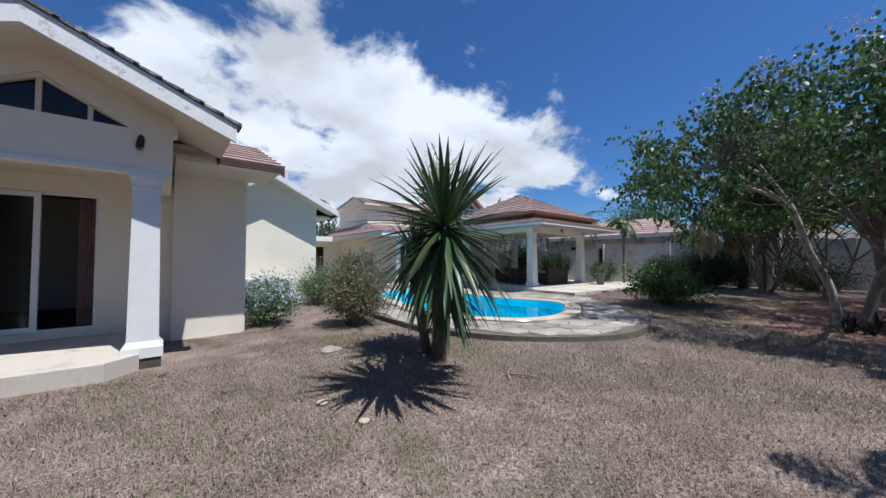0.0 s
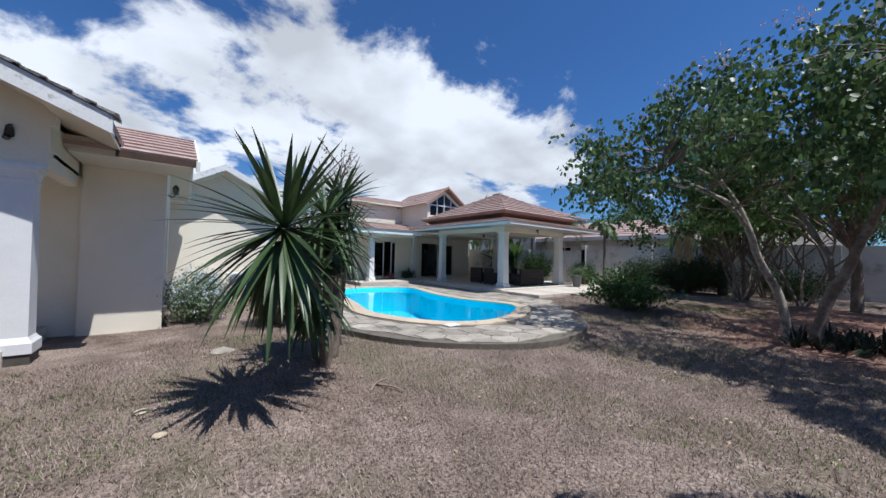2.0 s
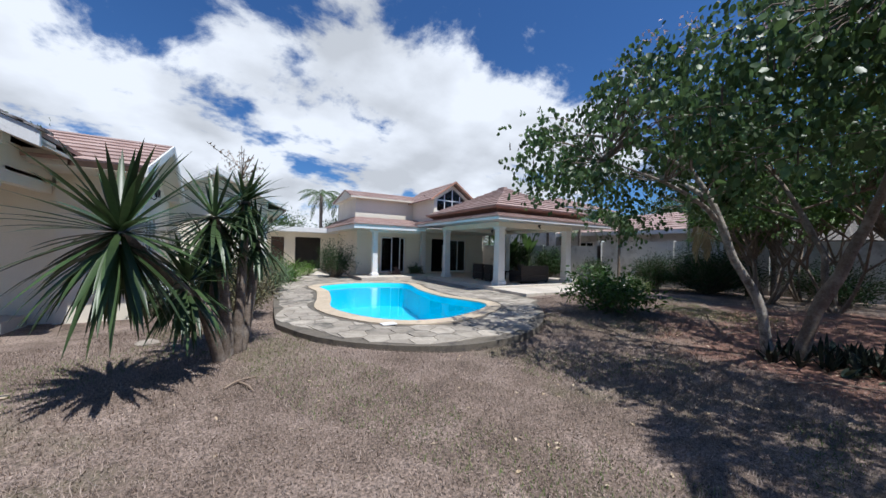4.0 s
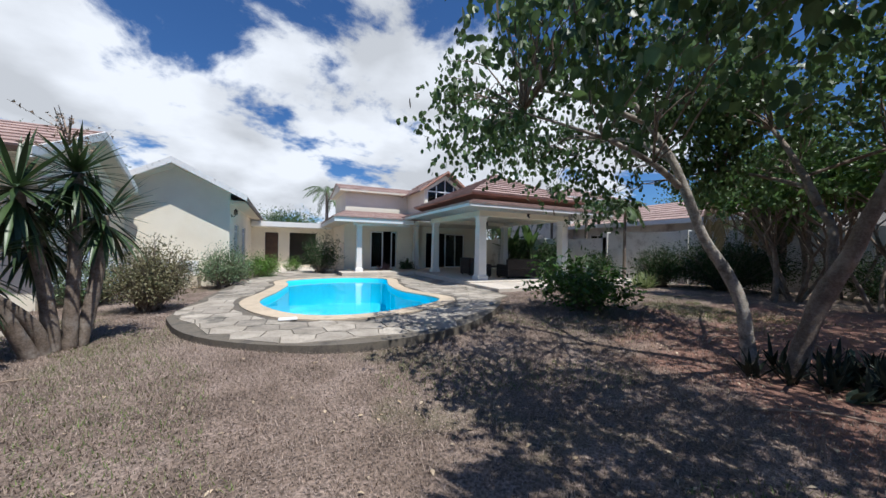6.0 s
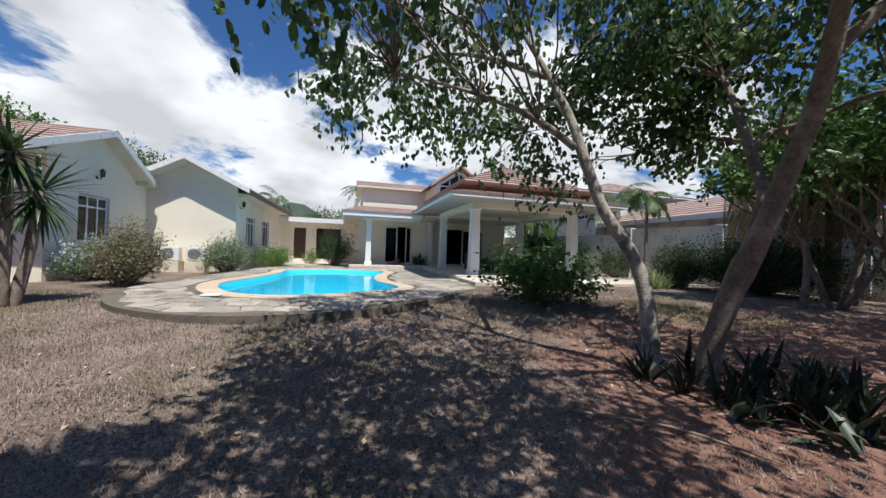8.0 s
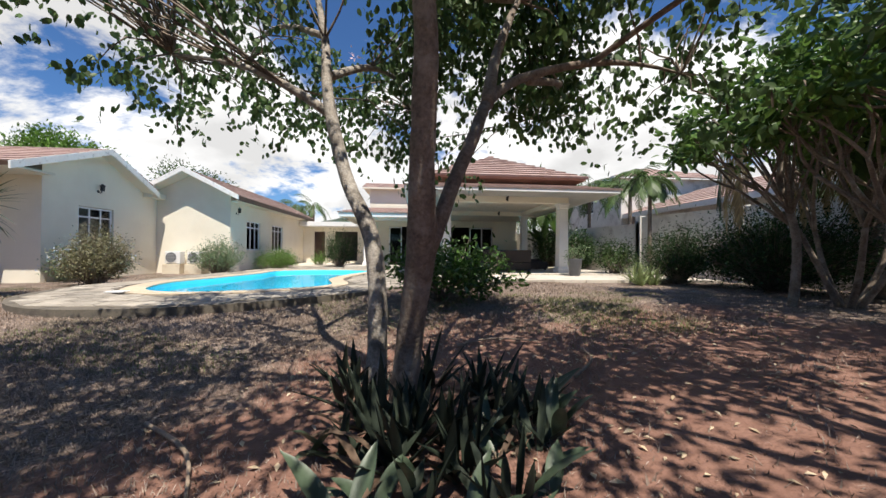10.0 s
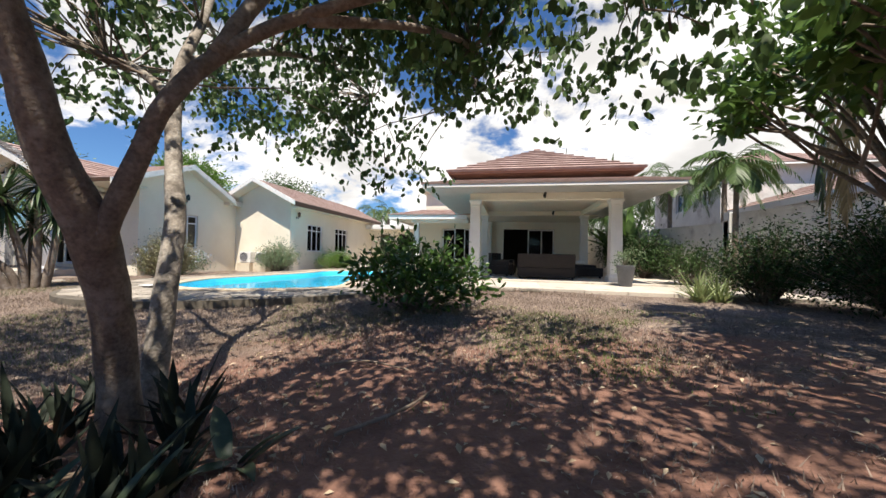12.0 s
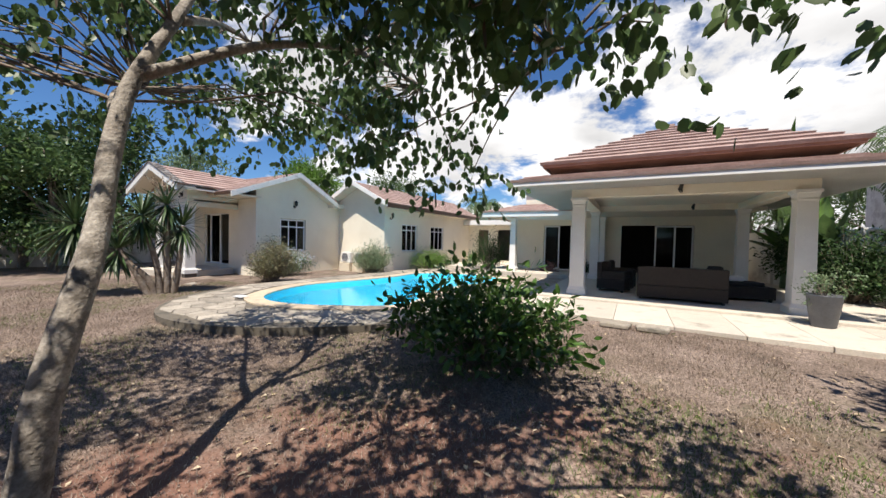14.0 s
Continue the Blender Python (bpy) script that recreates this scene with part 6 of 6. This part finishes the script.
# ---- terrace furniture ----
def sofa(name, label, x, y, w, d, turn, arms=True, cushions=0, back=True, group="terrace seating"):
    t = thing(name, label, "sofa" if w > 1.2 else "chair", (0, 0, 0), group=group)
    boxed("seat_base", M_WICKER, t, (-w / 2, w / 2, -d / 2, d / 2, 0.06, 0.36), bevel=0.02)
    if back:
        boxed("backrest", M_WICKER, t, (-w / 2, w / 2, d / 2 - 0.14, d / 2, 0.362, 0.82), bevel=0.03)
    if arms:
        for s in (-1, 1):
            boxed("armrest", M_WICKER, t, (s * (w / 2 - 0.07) - 0.07, s * (w / 2 - 0.07) + 0.07, -d / 2, d / 2 - 0.145, 0.362, 0.58), bevel=0.025)
    boxed("seat_cushion", M_WICKER_CUSHION, t, (-w / 2 + 0.15, w / 2 - 0.15, -d / 2 + 0.02, d / 2 - 0.16, 0.364, 0.46), bevel=0.03)
    for sx in (-1, 1):
        for sy in (-1, 1):
            boxed("foot", M_BLACK, t, (sx * (w / 2 - 0.08) - 0.03, sx * (w / 2 - 0.08) + 0.03, sy * (d / 2 - 0.08) - 0.03, sy * (d / 2 - 0.08) + 0.03, 0, 0.06))
    for k in range(cushions):
        boxed("throw_cushion", M_CUSHION, t, (-w / 2 + 0.2 + 0.45 * k, -w / 2 + 0.62 + 0.45 * k, d / 2 - 0.34, d / 2 - 0.18, 0.47, 0.8), bevel=0.05)
    t.matrix_basis = pose(x, y, 0.0, 0, 0, turn)
    return t


M_WICKER_CUSHION = material("charcoal_cushion", [(0.03, 0.026, 0.026), (0.055, 0.05, 0.05)], 6, 0.9, 0.2, 90, 0.2)
sofa("sofa", "dark wicker sofa with its back to the garden", 2.3, 0.5, 1.8, 0.85, 180)
sofa("armchair", "dark wicker armchair on the terrace", 0.85, 1.35, 0.8, 0.75, 75)
sofa("armchair", "dark wicker armchair beside the column", 1.0, 2.5, 0.75, 0.72, 95)
sofa("daybed", "dark wicker daybed with white cushions", 3.55, 1.7, 0.85, 1.5, -80, arms=False, back=False, group="terrace daybed")
cu = boxed("cushion", M_CUSHION, None, (3.3, 3.75, 1.4, 1.9, 0.47, 0.6), bevel=0.05)
tagged(cu, "soft white seat cushion lying on the daybed", "cushion")
cu = boxed("cushion", M_WICKER_CUSHION, None, (3.1, 3.45, 2.0, 2.2, 0.47, 0.8), bevel=0.06)
tagged(cu, "dark scatter cushion leaning on the daybed", "cushion")
ct = thing("coffee_table", "low dark wicker coffee table between the seats", "table", (2.1, 2.2, 0))
boxed("tabletop", M_WICKER, ct, (1.65, 2.55, 1.95, 2.5, 0.38, 0.43), bevel=0.01)
for x in (1.7, 2.5):
    for y in (2.0, 2.45):
        boxed("leg", M_WICKER, ct, (x - 0.03, x + 0.03, y - 0.03, y + 0.03, 0, 0.38))

# ---- tall planter on the terrace edge ----
px, py = 4.3, -1.1
pot = thing("planter", "tall grey tapered planter with a thin shrub", "planter", (px, py, -0.045))
bm = bmesh.new()
prof = [(0.15, 0.0), (0.17, 0.02), (0.235, 0.55), (0.25, 0.58), (0.22, 0.58), (0.2, 0.5)]
rings = [[bm.verts.new((px + r * math.cos(a * math.pi / 8), py + r * math.sin(a * math.pi / 8), -0.045 + z)) for a in range(16)] for r, z in prof]
for r0, r1 in zip(rings, rings[1:]):
    for i in range(16):
        bm.faces.new([r0[i], r0[(i + 1) % 16], r1[(i + 1) % 16], r1[i]])
bm.faces.new(list(reversed(rings[0])))
bm.faces.new(rings[-1])
part("pot", bm, M_POT, pot, "grey glazed tapered pot", smooth=True)
rngp = np.random.default_rng(71)
tips = np.array((px, py, 0.75)) + rngp.normal(size=(26, 3)) * (0.22, 0.22, 0.2)
V, F = [], []
for c in tips:
    s = np.array((0.006, 0.004, 0))
    b = len(V)
    V += [np.array((px, py, 0.45)) - s, np.array((px, py, 0.45)) + s, c + s * 0.5, c - s * 0.5]
    F.append((b, b + 1, b + 2, b + 3))
np_mesh("stems", V, F, M_BARK, pot)
leaf_mesh("leaves", clump_points(rngp, tips, 16, 0.14), 0.06, M_LEAF_GREY, pot, hang=0.1, seed=72, shape="oval")

# ---- loose things on the lawn ----
for k, (x, y) in enumerate([(1.05, -2.98), (1.62, -3.02)]):
    bm = bmesh.new()
    z = ground_z(x, y) + 0.015
    prism(bm, [(x - 0.24, y - 0.16, z), (x + 0.2, y - 0.2, z), (x + 0.26, y + 0.14, z), (x - 0.05, y + 0.19, z), (x - 0.26, y + 0.1, z)], (0, 0, 0.06))
    bmesh.ops.bevel(bm, geom=list(bm.edges), offset=0.012, segments=2, affect="EDGES")
    tagged(part("stepping_stone", bm, M_SLAB), "flat grey stepping stone before the terrace edge", "stepping stone", group="stepping stones")
for k, (x, y, s) in enumerate([(-11.94, -6.1, 0.06), (-11.77, -6.72, 0.055), (-11.1, -4.15, 0.16)]):
    z = ground_z(x, y)
    bm = bmesh.new()
    bmesh.ops.create_icosphere(bm, subdivisions=2, radius=s)
    for v in bm.verts:
        v.co.z *= 0.35
        v.co *= 1 + 0.25 * noise.noise(v.co * 9 + Vector((k, 0, 0)))
        v.co += Vector((x, y, z + 0.02))
    tagged(part("flat_stone", bm, M_COPING if k < 2 else M_SLAB), "pale flat stone lying on the dry lawn", "stone", group="stones on the lawn")
for k, pts_ in enumerate([[(-9.9, -6.85), (-9.75, -6.7), (-9.55, -6.6)], [(-9.75, -6.7), (-9.65, -6.95), (-9.6, -7.1)], [(-1.0, -10.2), (-0.6, -9.9), (-0.1, -9.75)], [(0.2, -9.6), (0.5, -9.3), (0.6, -8.9)], [(-2.8, -9.9), (-2.3, -10.3), (-2.0, -10.8)], [(-0.6, -8.4), (-0.2, -8.3), (0.3, -8.5)]]):
    tw = tube("fallen_twig", [(x, y, ground_z(x, y) + 0.02 + 0.02 * (i == 1)) for i, (x, y) in enumerate(pts_)], [0.014, 0.012, 0.006], M_TWIG, None, sides=6)
    tagged(tw, "dry pale twig lying on the ground", "twig", group="twigs on the ground")


def scatter(name, label, n, x0, x1, y0, y1, test, make, mat, seed):
    rng3 = np.random.default_rng(seed)
    V, F = [], []
    while n > 0:
        x, y = rng3.uniform(x0, x1), rng3.uniform(y0, y1)
        n -= 1
        if not test(x, y, rng3):
            continue
        make(V, F, x, y, ground_z(x, y), rng3)
    ob = np_mesh(name, V, F, mat)
    return tagged(ob, label, "grass" if "grass" in name else "leaf litter", kind="stuff")


def blade(V, F, x, y, z, g, tall=0.042):
    a, ln, lean = g.uniform(0, 6.28), g.uniform(0.35, 1.2) * tall, g.uniform(0.3, 1.3)
    c, s, w = math.cos(a), math.sin(a), 0.0045
    b = len(V)
    V += [(x - s * w, y + c * w, z - 0.004), (x + s * w, y - c * w, z - 0.004), (x + c * ln * lean, y + s * ln * lean, z + ln)]
    F.append((b, b + 1, b + 2))


def soil_share(x, y):
    d = math.hypot(x - 1.2, y + 11.0)
    return 0.38 + (min(max(d, 2.0), 7.5) - 2.0) / 5.5 * -0.73 + 0.5 + 0.45 * noise.noise(Vector((x * 0.9, y * 0.9, -0.3)))


def open_lawn(x, y, g):
    if inside(DECK, x, y) or (y > -2.7 and x > -1.0) or y > 2.2 or (x < -12.1 and y > -3.8):
        return False
    return g.uniform() > (soil_share(x, y) - 0.45) * 2.2


scatter("dry_grass", "short dry lawn grass in brown and straw tones", 230000, -14.5, 3.0, -11.8, -3.0, open_lawn, blade, M_GRASS, 501)
scatter("dry_grass_far", "short dry lawn grass further off", 50000, -16.0, 8.0, -9.0, 3.0, open_lawn, blade, M_GRASS, 502)


def clipping(V, F, x, y, z, g):
    a, ln, w = g.uniform(0, 6.28), g.uniform(0.008, 0.026), g.uniform(0.0016, 0.0034)
    c, d, h = math.cos(a), math.sin(a), g.uniform(0.004, 0.03)
    b = len(V)
    V += [(x - c * ln, y - d * ln, z + h * 0.3), (x - d * w, y + c * w, z + h), (x + c * ln, y + d * ln, z + h * g.uniform(0.2, 1.4)), (x + d * w, y - c * w, z + h)]
    F.append((b, b + 1, b + 2, b + 3))


scatter("grass_clippings", "dry pale straw clippings strewn over the lawn", 80000, -14.5, 3.0, -11.8, -4.0, open_lawn, clipping, M_CLIPPING, 507)


def green_patch(x, y, g):
    return open_lawn(x, y, g) and (noise.noise(Vector((x * 0.55 + 3.0, y * 0.55, 0.7))) > 0.15 or noise.noise(Vector((x * 1.5, y * 1.5, 2.7))) * 0.6 + math.exp(-((x - 1.7) ** 2 / 1.2 + (y + 7.2) ** 2 / 1.6)) > 0.42)


scatter("green_grass", "patches of greener grass in the dry lawn", 85000, -14.0, 4.0, -11.0, -3.0, green_patch, blade, M_GRASS_GREEN, 503)


def shaded_patch(x, y, g):
    return noise.noise(Vector((x * 1.5, y * 1.5, 2.7))) * 0.7 + math.exp(-((x - 1.6) ** 2 / 1.4 + (y + 7.1) ** 2 / 1.8)) > g.uniform(0.3, 0.7)


scatter("green_grass_shade", "patch of green grass in the shade of the tree", 22000, -0.4, 3.6, -9.4, -5.2, shaded_patch, blade, M_GRASS_GREEN, 506)


def leaf_flat(V, F, x, y, z, g):
    a, s = g.uniform(0, 6.28), g.uniform(0.012, 0.036)
    c, d = math.cos(a) * s, math.sin(a) * s
    h = g.uniform(0.004, 0.022)
    b = len(V)
    V += [(x - c, y - d, z + h * 0.4), (x - d * 0.5, y + c * 0.5, z + h + 0.006), (x + c, y + d, z + h * 1.3), (x + d * 0.5, y - c * 0.5, z + h + 0.004)]
    F.append((b, b + 1, b + 2, b + 3))


def under_trees(x, y, g):
    if inside(DECK, x, y) or (y > -2.7 and x > -1.0):
        return False
    return g.uniform() < math.exp(-((x - 0.6) ** 2 + (y + 8.8) ** 2) / 22.0)


scatter("leaf_litter", "fallen pale dry leaves on red soil", 8500, -8.0, 9.0, -14.0, -3.0, under_trees, leaf_flat, M_FALLEN, 504)
scatter("leaf_litter_lawn", "a few fallen leaves on the dry lawn", 170, -14.0, 0.0, -11.0, -4.0, open_lawn, leaf_flat, M_FALLEN, 505)

# ---- paving stones round the pool ----
DECK_LOOP = smooth_loop(DECK, 4)
COPE_OUT = grown(POOL, 0.43)


def on_deck(x, y):
    return inside(DECK_LOOP, x, y) and not inside(COPE_OUT, x, y)


stone_cells(on_deck, -9.3, -0.8, -7.0, 7.5, 0.47, 9, DECK_Z, M_SLAB, paving, "paving_stone", jitter=0.14)
